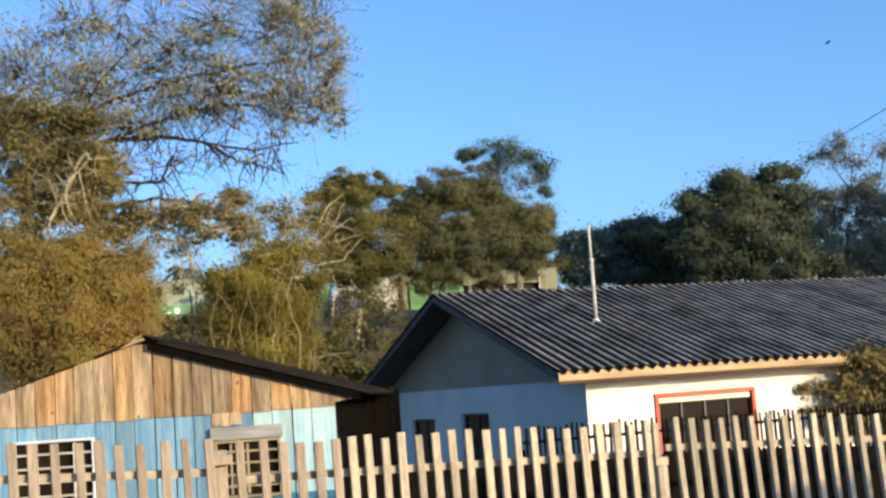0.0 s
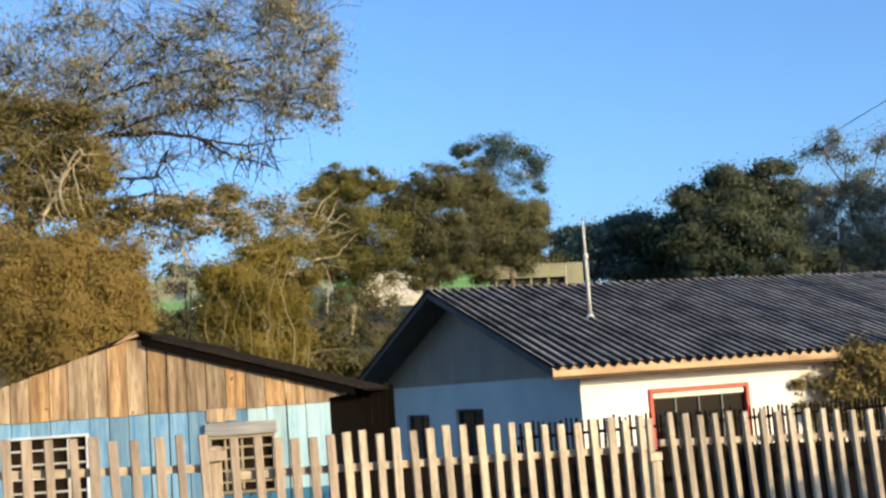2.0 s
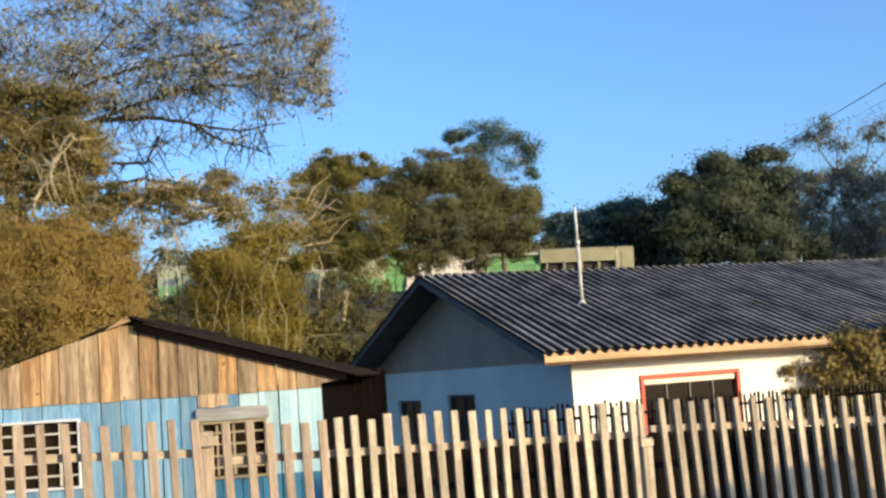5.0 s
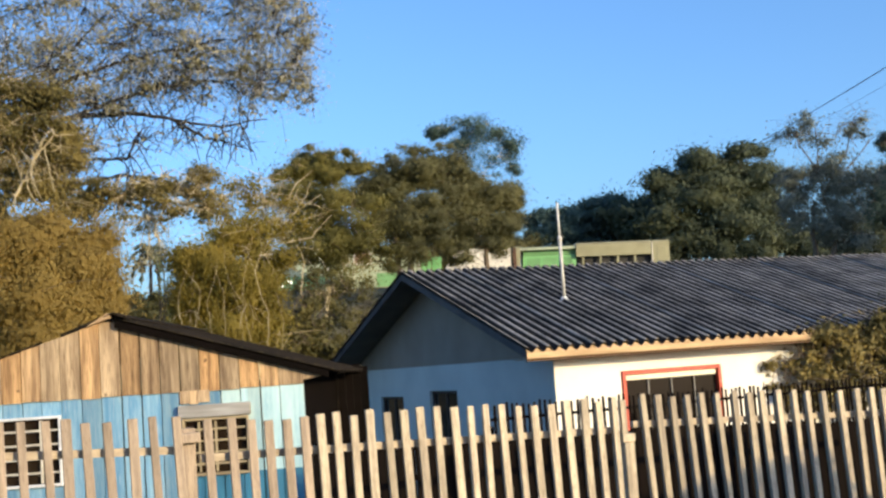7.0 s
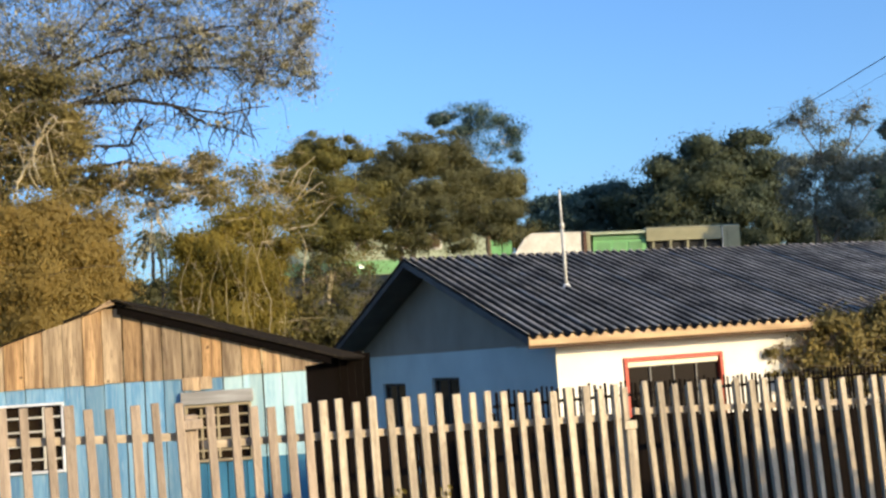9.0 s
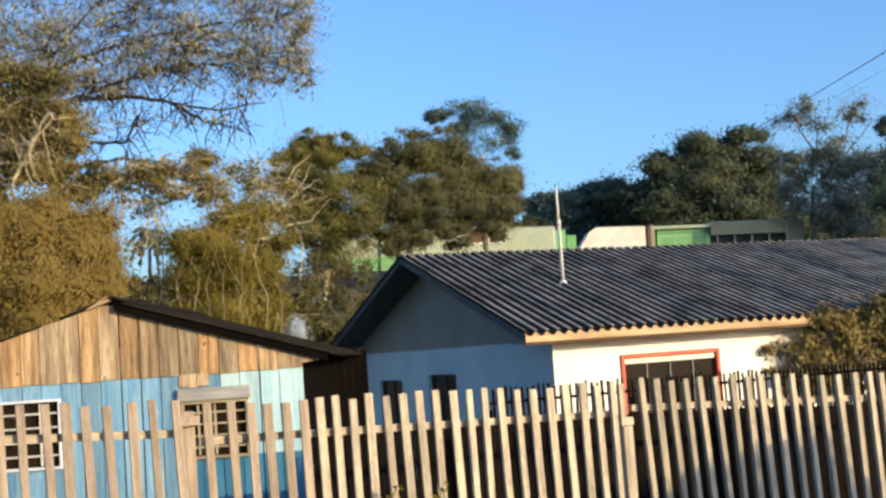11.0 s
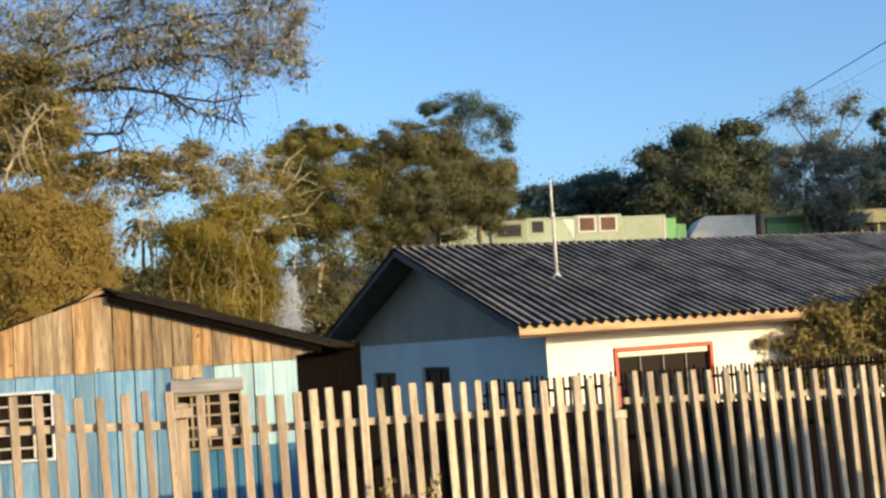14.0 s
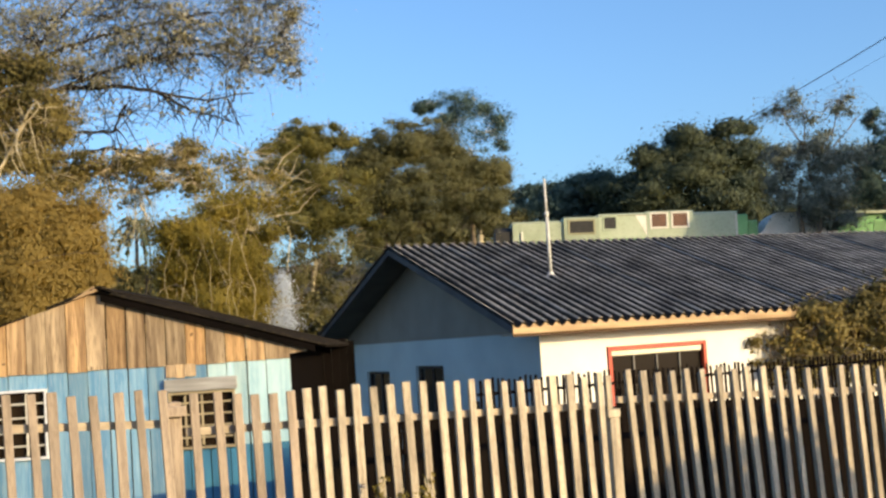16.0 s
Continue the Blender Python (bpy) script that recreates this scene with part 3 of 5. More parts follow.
def fence_run(fence, x0, x1, z_rail, z_top, step, meshes, rail_mat, lean=0.0, wobble=0.02, thick=0.055, places=(), gap=0.002):
    """Pickets nailed to a rail; x along the run, front towards -y."""
    for a, b, drop in ((x0, x1, 0.0), (x0, x1, 1.2)):
        bm = prism([(a, z_rail(a) - drop - thick / 2), (b, z_rail(b) - drop - thick / 2), (b, z_rail(b) - drop + thick / 2), (a, z_rail(a) - drop + thick / 2)], gap, gap + 0.04)
        part("rail", bm, rail_mat, fence)
    count = max(1, round((x1 - x0) / step))
    for x in places or [x0 + (x1 - x0) * (i + 0.5) / count for i in range(count)]:
        me = random.choice(meshes)
        h = max(v.co.z for v in me.vertices)
        z = z_top(x) + random.uniform(-wobble, wobble) - h
        tip = lean + random.uniform(-0.8, 0.8)
        share("picket", me, fence, pose(x - h * math.sin(radians(tip)), random.uniform(-0.004, 0.0), z, random.uniform(-0.6, 0.6), tip, random.uniform(-2, 2)))


FA, FB = (-3.3, 7.71), (5.6, 12.53)


OA, OANG, OX = (-1.9, 10.9), 24.0, (0.855, 2.732, 4.421, 9.327)


def fences():
    tall = [picket_mesh(w, 1.55, 0.022, PICKET, 0.04) for w in (0.056, 0.062, 0.068)]
    dull = [picket_mesh(w, 1.55, 0.022, DULL_PICKET, 0.04) for w in (0.056, 0.062, 0.068)]
    ang = math.degrees(math.atan2(FB[1] - FA[1], FB[0] - FA[0]))
    base = pose(FA[0], FA[1], 0, 0, 0, ang)
    fence = thing("picket_fence", base, "unpainted weathered wooden picket fence in front of the houses", "fence")
    line = lambda a, za, b, zb: (lambda x: za + (zb - za) * (x - a) / (b - a))
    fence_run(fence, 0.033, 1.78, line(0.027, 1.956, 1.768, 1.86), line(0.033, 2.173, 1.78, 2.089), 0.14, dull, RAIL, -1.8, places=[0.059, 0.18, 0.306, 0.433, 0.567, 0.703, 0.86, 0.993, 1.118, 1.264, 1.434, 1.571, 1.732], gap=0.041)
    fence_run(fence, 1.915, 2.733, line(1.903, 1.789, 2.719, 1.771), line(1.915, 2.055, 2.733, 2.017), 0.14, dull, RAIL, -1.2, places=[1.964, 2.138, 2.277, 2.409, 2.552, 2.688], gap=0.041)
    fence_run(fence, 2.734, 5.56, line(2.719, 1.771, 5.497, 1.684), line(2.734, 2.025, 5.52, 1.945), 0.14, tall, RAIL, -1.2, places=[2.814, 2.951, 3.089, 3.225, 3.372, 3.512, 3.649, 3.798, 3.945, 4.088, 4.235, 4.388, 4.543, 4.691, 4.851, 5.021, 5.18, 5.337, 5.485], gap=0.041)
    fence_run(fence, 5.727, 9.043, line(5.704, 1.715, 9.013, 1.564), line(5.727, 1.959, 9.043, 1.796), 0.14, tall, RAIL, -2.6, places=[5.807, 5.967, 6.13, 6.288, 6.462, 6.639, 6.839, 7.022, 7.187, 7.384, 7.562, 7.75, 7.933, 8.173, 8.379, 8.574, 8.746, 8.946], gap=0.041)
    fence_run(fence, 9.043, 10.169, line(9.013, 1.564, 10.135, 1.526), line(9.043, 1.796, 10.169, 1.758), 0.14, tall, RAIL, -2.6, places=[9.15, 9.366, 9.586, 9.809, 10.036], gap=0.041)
    part("post", boxes((1.790, 0.046, 0.3, 1.890, 0.15, 2.006), bevel=0.008), DULL_PICKET, fence)
    part("rail_block", boxes((1.770, -0.03, 1.906, 1.900, 0.044, 1.976), bevel=0.006), DULL_PICKET, fence)
    part("post", boxes((5.577, -0.025, 0.3, 5.677, 0.075, 1.572), bevel=0.008), PICKET, fence)
    part("rail_block", boxes((5.557, -0.03, 1.574, 5.687, 0.044, 1.644), bevel=0.006), PICKET, fence)
    part("picket_stub", boxes((5.560, -0.022, 1.646, 5.620, 0.02, 1.93), bevel=0.004), PICKET, fence)
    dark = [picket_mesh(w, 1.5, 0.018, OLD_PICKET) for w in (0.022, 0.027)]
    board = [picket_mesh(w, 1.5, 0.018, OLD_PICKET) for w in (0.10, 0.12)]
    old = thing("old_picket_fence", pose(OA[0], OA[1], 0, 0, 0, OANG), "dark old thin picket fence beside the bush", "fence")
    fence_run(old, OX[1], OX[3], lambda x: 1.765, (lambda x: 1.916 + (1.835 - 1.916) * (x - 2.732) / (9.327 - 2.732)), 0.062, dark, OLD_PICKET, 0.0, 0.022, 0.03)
    # Added boards that stand in for the shadow between the front pickets.
    low = thing("board_fence", pose(OA[0], OA[1], 0, 0, 0, OANG) @ pose(0, -0.10, 0), "low near-black board fence added as the shade behind the pickets", "fence")
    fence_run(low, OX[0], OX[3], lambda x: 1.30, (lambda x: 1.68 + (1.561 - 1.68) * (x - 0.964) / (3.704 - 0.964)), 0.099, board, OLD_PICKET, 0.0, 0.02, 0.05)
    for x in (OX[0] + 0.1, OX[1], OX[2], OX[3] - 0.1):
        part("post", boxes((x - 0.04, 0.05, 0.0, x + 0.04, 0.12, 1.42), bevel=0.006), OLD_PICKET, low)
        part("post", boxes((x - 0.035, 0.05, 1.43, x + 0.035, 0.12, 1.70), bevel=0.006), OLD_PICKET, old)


# ---- trees ----
def tube(points, radii, sides=6):
    """A bent, tapered limb through a few points: vertices and faces."""
    verts, faces = [], []
    for i, (p, r) in enumerate(zip(points, radii)):
        d = (points[min(i + 1, len(points) - 1)] - points[max(i - 1, 0)]).normalized()
        a = d.orthogonal().normalized()
        b = d.cross(a)
        verts += [tuple(p + (a * math.cos(2 * math.pi * s / sides) + b * math.sin(2 * math.pi * s / sides)) * r) for s in range(sides)]
    for i in range(len(points) - 1):
        for s in range(sides):
            t = (s + 1) % sides
            faces.append((i * sides + s, i * sides + t, (i + 1) * sides + t, (i + 1) * sides + s))
    return verts, faces


def limb(out, a, b, r0, r1, rng, bend=0.12, steps=5, sag=0.0):
    a, b = Vector(a), Vector(b)
    d = (b - a).length
    pts = []
    off = Vector((rng.uniform(-1, 1), rng.uniform(-1, 1), rng.uniform(-0.3, 1))) * bend * d
    for i in range(steps + 1):
        t = i / steps
        p = a.lerp(b, t) + off * math.sin(math.pi * t) + Vector((rng.uniform(-1, 1), rng.uniform(-1, 1), rng.uniform(-1, 1))) * 0.025 * d * (0 < i < steps)
        p.z -= sag * d * t * t
        pts.append(p)
    v, f = tube(pts, [r0 + (r1 - r0) * i / steps for i in range(steps + 1)], 6 if r0 > 0.03 else 4)
    k = len(out[0])
    out[0].extend(v)
    out[1].extend([tuple(j + k for j in q) for q in f])
    return pts


def leaves(rng, pos, out, size, droop=0.0, wild=0.8, slim=0.45):
    """Small pointed leaves at the places given, facing roughly outwards from their spray."""
    n = len(pos)
    nrm = out / (np.linalg.norm(out, axis=1)[:, None] + 1e-9) + rng.normal(0, 1, (n, 3)) * wild * 0.6
    nrm /= np.linalg.norm(nrm, axis=1)[:, None] + 1e-9
    d = np.cross(nrm, rng.normal(0, 1, (n, 3)))
    d[:, 2] -= droop
    d /= np.linalg.norm(d, axis=1)[:, None] + 1e-9
    e = np.cross(nrm, d)
    e /= np.linalg.norm(e, axis=1)[:, None] + 1e-9
    s = size * rng.uniform(0.55, 1.4, (n, 1))
    v = np.stack([pos - d * s, pos + e * s * slim, pos + d * s, pos - e * s * slim], 1).reshape(-1, 3)
    return v, np.arange(n * 4).reshape(n, 4)


def tree(name, label, base, lobes, leaf_mat, bark_mat, seed, clusters=60, per=14, size=0.12, spread=0.5, trunk_r=0.15, shell=0.55, twigs=0.5, stems=1, group="", category="tree", droop=0.0, fork=None, depth=0.9, ragged=0.35, sag=0.0, tuft=16, wild=0.8, puff=1.0, boughs=(), hang=0, stray=0.06, fuzz=0):
    """Trunk and limbs reaching into the lobes of the crown; each lobe (x, y, z, rx, rz[, weight]) is filled with leaf sprays."""
    rng, rnd = np.random.default_rng(seed), random.Random(seed)
    base = Vector((base[0], base[1], float(height(base[0], base[1])) - 0.1))
    ob = thing(name, Matrix.Translation(base), label, category, group)
    wood = ([], [])
    where, faces_out, fine = [], [], []
    mean = sum((Vector(l[:3]) for l in lobes), Vector()) / len(lobes)
    low = min(l[2] - l[4] for l in lobes)
    joints = []
    for s in range(stems):
        f = Vector(fork) if fork else Vector((base.x + (mean.x - base.x) * 0.7, base.y + (mean.y - base.y) * 0.7, max(base.z + 0.5, low + (mean.z - low) * 0.35)))
        if stems > 1:
            f = f + Vector((rnd.uniform(-1, 1) * 1.2, rnd.uniform(-1, 1) * 0.6, rnd.uniform(-0.5, 0.5))) * (trunk_r * 8)
        start = base + Vector((rnd.uniform(-1, 1), rnd.uniform(-1, 1), 0)) * trunk_r * 2 * (stems > 1)
        pts = limb(wood, start, f, trunk_r, trunk_r * 0.6, rnd, 0.06, 6)
        joints += [(p, trunk_r * 0.6) for p in pts[3:]]
    for r, *way in boughs:
        last = Vector(way[0])
        for i, q in enumerate(way[1:]):
            ra, rb = r * (1 - i / len(way)), r * (1 - (i + 1) / len(way))
            pts = limb(wood, last, q, ra, rb, rnd, 0.05, 5)
            last = Vector(q)
            joints += [(p, ra) for p in pts]
            for k in range(hang):
                p = pts[rnd.randint(0, 5)]
                e = p + Vector((rnd.uniform(-0.4, 0.6), rnd.uniform(-0.5, 0.5), rnd.uniform(-1.1, 0.7)))
                tw = limb(wood, p, e, 0.022, 0.008, rnd, 0.15, 4)
                limb(wood, tw[2], tw[2] + Vector((rnd.uniform(-0.4, 0.5), rnd.uniform(-0.3, 0.3), rnd.uniform(-0.5, 0.2))), 0.010, 0.005, rnd, 0.15, 3)
    origin = joints[-1][0].copy() if not boughs else Vector(fork)
    for l in sorted(lobes, key=lambda q: (Vector(q[:3]) - origin).length):
        c = Vector(l[:3])
        rx, rz = l[3], l[4]
        wgt = l[5] if len(l) > 5 else 1.0
        at, r = min(joints, key=lambda q: (q[0] - c).length + 0.15 * (q[0] - origin).length)
        r0 = max(0.012, r * 0.62)
        main = limb(wood, at, c, r0, r0 * 0.4, rnd, 0.12, 6)
        mine = [(p, r0 * (1 - 0.1 * i)) for i, p in enumerate(main) if i > 1]
        # forks inside the lobe
        for k in range(max(2, int(5 * wgt))):
            d = Vector((rnd.gauss(0, 1), rnd.gauss(0, 1), rnd.gauss(0.2, 0.8))).normalized()
            e = c + Vector((d.x * rx, d.y * rx * depth, d.z * rz)) * rnd.uniform(0.5, 0.95)
            a0, ra = mine[rnd.randint(1, 4)] if len(mine) > 4 else mine[-1]
            sub = limb(wood, a0, e, max(0.009, ra * 0.5), 0.008, rnd, 0.14, 5, sag)
            mine += [(p, max(0.009, ra * 0.3)) for p in sub[1:]]
        joints += mine[:4]
        # the lobe breaks up into smaller tufts, each a shell of leaves
        tufts = max(3, int(tuft * min(1.0, wgt + 0.2)))
        u = rng.normal(0, 1, (tufts, 3))
        u /= np.linalg.norm(u, axis=1)[:, None]
        bump = np.array([noise.noise(Vector((q[0] * 1.7 + c.x, q[1] * 1.7 + c.y, q[2] * 1.7 + c.z))) for q in u])[:, None]
        mid = np.array(c) + u * (0.45 + 0.5 * rng.random((tufts, 1)) ** 0.7) * (1 + ragged * 1.8 * bump) * np.array([rx, rx * depth, rz])
        tr = rng.uniform(0.30, 0.66, (tufts, 1)) * math.sqrt(rx * rz) * puff
        many = max(6, int(clusters * wgt * per / tufts))
        q = rng.normal(0, 1, (tufts, many, 3))
        q /= np.linalg.norm(q, axis=2)[:, :, None]
        q *= (shell + (1 - shell) * rng.random((tufts, many, 1))) * np.exp(rng.normal(-0.08, 0.26, (tufts, many, 1)))
        scale = np.array([1.25, 1.1, 0.8])
        where.append((mid[:, None, :] + q * tr[:, :, None] * scale).reshape(-1, 3))
        faces_out.append((q + 0.35 * u[:, None, :]).reshape(-1, 3))
        if fuzz:
            g = rng.normal(0, 0.55, (int(fuzz * wgt), 3))
            fine.append(np.array(c) + g * np.array([rx, rx * depth, rz]) * 1.15)
        # and some leaves stray between the tufts
        lone = int(tufts * many * stray)
        g = rng.normal(0, 0.52, (lone, 3))
        where.append(np.array(c) + g * np.array([rx, rx * depth, rz]) * 1.1)
        faces_out.append(g + np.array([0.15, -0.3, 0.3]))
        ends = np.array([tuple(z[0]) for z in mine])
        loose = where[-1][rng.random(len(where[-1])) < twigs * 60 / max(60, len(where[-1]))]
        for p in [*mid, *loose]:
            j = int(np.argmin(((ends - p) ** 2).sum(1)))
            limb(wood, mine[j][0], p, max(0.006 + size * 0.06, mine[j][1] * 0.45), 0.003 + size * 0.03, rnd, 0.12, 3, sag)
    v, f = leaves(rng, np.concatenate(where), np.concatenate(faces_out), size, droop, wild)
    raw("trunk", [tuple(Vector(q) - base) for q in wood[0]], wood[1], bark_mat, ob, smooth=True)
    if fuzz:
        # Loose pale flakes imitate the grey haze of blurred fine twigs.
        p = np.concatenate(fine)
        fv, ff = leaves(rng, p, rng.normal(0, 1, p.shape), 0.055, -0.3, 1.5, 0.10)
        tagged(raw("twig_spray", (fv - np.array(base)).tolist(), ff.tolist(), TWIG, ob), kind="stuff")
    raw("crown", (v - np.array(base)).tolist(), f.tolist(), leaf_mat, ob)
    return ob


# spreading sparse tree over the shed, trunk beyond the golden bush
tree("tree", "spreading half-bare tree with grey-brown branches and sparse leaves", (-10.89, 30),
     [(-10.62, 30, 10.98, 1.53, 1.53), (-8.48, 30, 12.3, 1.53, 1.25, 0.8), (-6.99, 30, 10.92, 1.25, 1.11, 0.6), (-5.68, 30, 11.99, 1.39, 1.25, 0.8), (-5.33, 30, 10.39, 1.11, 0.97, 0.7), (-3.74, 30, 11.16, 1.04, 1.11, 0.8), (-3.81, 30, 9.87, 0.91, 0.77, 0.7), (-2.63, 30, 9.51, 0.42, 0.56, 0.15), (-8.97, 30, 10.46, 1.25, 0.97, 0.8), (-3.55, 30, 12.16, 0.97, 0.84, 0.8), (-2.63, 30, 10.81, 0.49, 0.7, 0.25), (-6.34, 30, 9.87, 1.25, 0.63, 0.5), (-7.75, 30, 9.53, 0.97, 0.42, 0.35), (-2.81, 30, 10.1, 0.42, 0.56, 0.2), (-8.3, 30, 8.5, 1.0, 0.7, 0.2), (-6.7, 30, 8.4, 1.2, 0.6, 0.06), (-4.9, 30, 8.5, 1.1, 0.5, 0.06)],
     L_SPARSE, DARK_BARK, 11, fuzz=5200, clusters=125, per=14, size=0.054, puff=0.9, trunk_r=0.26, shell=0.05, twigs=3.0, droop=0.5, stray=0.2, fork=(-10.42, 30, 8.84), sag=0.1, ragged=0.5, tuft=26, wild=1.2, hang=13,
     boughs=[(0.085, (-10.42, 30, 8.84), (-8.46, 30, 9.14), (-7.07, 30, 9.17), (-5.96, 30, 8.94), (-5.21, 30, 8.45), (-3.98, 30, 7.99)), (0.04, (-5.96, 30, 8.94), (-4.71, 30, 8.66), (-3.59, 30, 8.78)), (0.06, (-10.17, 30, 7.90), (-8.37, 30, 8.03), (-7.12, 30, 8.00), (-6.74, 30, 8.69)),
             (0.06, (-9.92, 30, 7.39), (-8.25, 30, 7.46), (-7.13, 30, 7.60), (-6.33, 30, 7.46)), (0.07, (-10.42, 30, 8.84), (-8.99, 30, 9.89), (-7.57, 30, 10.38), (-5.88, 30, 10.71), (-3.90, 30, 10.88)), (0.06, (-8.46, 30, 9.14), (-6.62, 30, 9.68), (-5.08, 30, 9.87), (-3.40, 30, 9.56)), (0.05, (-8.99, 30, 9.89), (-8.39, 30, 10.85), (-7.23, 30, 11.94))])
tree("tree", "leafy olive lower crown of a roadside tree", (-9.91, 28),
     [(-9.07, 28, 8.49, 1.04, 0.78), (-9.99, 28, 8.28, 1.17, 1.04), (-8.19, 28, 7.91, 0.65, 0.58), (-8.61, 28, 7.14, 0.91, 0.45), (-7.07, 28, 6.79, 0.78, 0.32, 0.4), (-7.85, 28, 6.57, 0.78, 0.32, 0.6), (-5.9, 28, 6.91, 0.78, 0.26, 0.35), (-4.98, 28, 6.99, 0.52, 0.32, 0.3), (-8.66, 28, 9.13, 0.91, 0.39, 0.5), (-5.53, 28, 6.43, 0.78, 0.39, 0.14), (-6.32, 28, 6.21, 0.65, 0.39, 0.1), (-4.88, 28, 6.39, 0.52, 0.52, 0.14), (-10.5, 28, 9.3, 0.9, 0.8, 0.8), (-9.6, 28, 9.4, 0.8, 0.5, 0.6), (-10.4, 28, 7.2, 0.9, 0.7, 0.7)],
     L_BROWN, PALE_BARK, 12, fork=(-9.63, 28, 7.47), hang=11, boughs=[(0.05, (-9.63, 28, 7.47), (-9.08, 28, 8.23), (-8.67, 28, 8.87), (-8.39, 28, 9.25)), (0.04, (-8.93, 27, 6.76), (-8.53, 27, 7.49), (-8.01, 27, 8.10)), (0.05, (-9.63, 28, 7.47), (-8.22, 28, 6.99), (-6.94, 28, 6.78), (-5.90, 28, 6.85), (-5.00, 28, 6.66)), (0.035, (-6.94, 28, 6.78), (-6.31, 28, 6.35), (-6.08, 28, 5.81))], clusters=170, per=34, size=0.047, trunk_r=0.12, shell=0.15, twigs=2.0, ragged=0.6, tuft=20, puff=1.35)
# golden rounded bushes behind the shed
tree("bush", "dense rounded golden-brown bush behind the shed", (-7.30, 23),
     [(-7.22, 23, 5.11, 0.91, 0.69), (-8.38, 23, 4.96, 0.96, 0.85), (-6.29, 23, 4.67, 0.64, 0.69), (-7.05, 23, 4.13, 1.28, 0.75), (-8.31, 23, 4, 1.07, 0.85), (-6.11, 23, 3.75, 0.48, 0.59), (-7.08, 23, 3.28, 1.39, 0.64)],
     L_GOLD, BARK, 13, clusters=300, per=85, size=0.033, wild=0.2, droop=0.9, trunk_r=0.10, shell=0.35, twigs=0.2, stems=3, category="bush", group="golden bushes", tuft=40, ragged=0.25, stray=0.15)
tree("bush", "feathery golden-green bush with pale upright stems", (-4.26, 27),
     [(-4.77, 27, 4.86, 0.68, 0.69), (-3.9, 27, 4.93, 0.88, 0.94), (-5.13, 27, 4.13, 0.43, 0.63), (-4.34, 27, 3.95, 1, 0.75), (-3.58, 27, 3.9, 0.44, 0.75), (-4.48, 27, 3.21, 1.25, 0.5)],
     L_YELLOW, PALE_BARK, 14, clusters=240, per=66, size=0.037, wild=0.4, droop=1.2, trunk_r=0.05, shell=0.4, twigs=0.9, stems=7, category="bush", group="golden bushes", tuft=30, fork=(-4.18, 27, 4.32),
     boughs=[(0.013, (-3.35, 25.4, 2.69), (-3.23, 25.4, 3.68), (-3.47, 25.4, 4.52), (-3.62, 25.4, 5.10)), (0.008, (-3.47, 25.4, 4.52), (-3.30, 25.4, 4.99), (-3.37, 25.4, 5.47)), (0.008, (-4.11, 25.4, 3.03), (-4.14, 25.4, 4.21), (-4.37, 25.4, 4.82)), (0.007, (-4.79, 25.4, 3.43), (-4.63, 25.4, 4.24), (-4.96, 25.4, 4.74)), (0.007, (-3.77, 25.4, 2.77), (-3.83, 25.4, 3.84), (-3.99, 25.4, 4.20)), (0.008, (-3.6, 25.4, 2.8), (-3.75, 25.4, 3.9), (-3.55, 25.4, 4.9)), (0.007, (-4.4, 25.4, 3.1), (-4.5, 25.4, 4.0), (-4.25, 25.4, 4.9)), (0.007, (-3.1, 25.4, 2.6), (-2.95, 25.4, 3.3), (-3.05, 25.4, 4.1)), (0.007, (-3.3, 25.4, 2.6), (-3.0, 25.4, 2.95), (-2.75, 25.4, 3.35)), (0.006, (-3.8, 25.4, 4.0), (-4.05, 25.4, 4.5), (-4.1, 25.4, 5.2)), (0.007, (-5.0, 25.4, 3.4), (-5.1, 25.4, 4.1), (-4.85, 25.4, 4.8))])
tree("tree", "slender pale-stemmed tree with thin yellow-green leaves", (-4.74, 34),
     [(-5.45, 34, 7.4, 0.87, 0.71, 0.6), (-4.49, 34, 7.5, 0.87, 0.71, 0.7), (-6.07, 34, 7.59, 0.63, 0.55, 0.4), (-3.9, 34, 6.82, 0.79, 0.71, 0.7), (-5.02, 34, 6.41, 1.26, 0.63)],
     L_YELLOW, PALE_BARK, 15, fuzz=700, clusters=80, per=20, size=0.05, trunk_r=0.09, shell=0.1, twigs=1.6, stems=4, tuft=18, fork=(-4.8, 34, 5.6),
     boughs=[(0.035, (-4.8, 34, 5.6), (-5.3, 34, 6.7), (-5.9, 34, 7.9)), (0.03, (-4.8, 34, 5.6), (-4.9, 34, 6.9), (-5.1, 34, 8.1)), (0.03, (-4.7, 34, 5.5), (-4.3, 34, 6.8), (-4.4, 34, 8.0)), (0.028, (-4.7, 34, 5.5), (-3.9, 34, 6.6), (-3.5, 34, 7.5)), (0.02, (-4.3, 34, 6.8), (-3.7, 34, 7.3), (-3.3, 34, 7.4)), (0.02, (-5.3, 34, 6.7), (-6.0, 34, 7.2), (-6.6, 34, 7.4))])
tree("sapling", "thin twiggy sapling against the sky", (-9.6, 45),
     [(-9.6, 45, 8.0, 1.0, 0.8, 0.25), (-9.1, 45, 7.0, 1.0, 0.9, 0.2), (-10.3, 45, 7.1, 0.9, 1.0, 0.3)],
     L_SPARSE, DARK_BARK, 38, fuzz=1300, clusters=90, per=16, size=0.05, trunk_r=0.05, shell=0.1, twigs=2.0, stems=3, ragged=0.6, tuft=24, category="sapling")
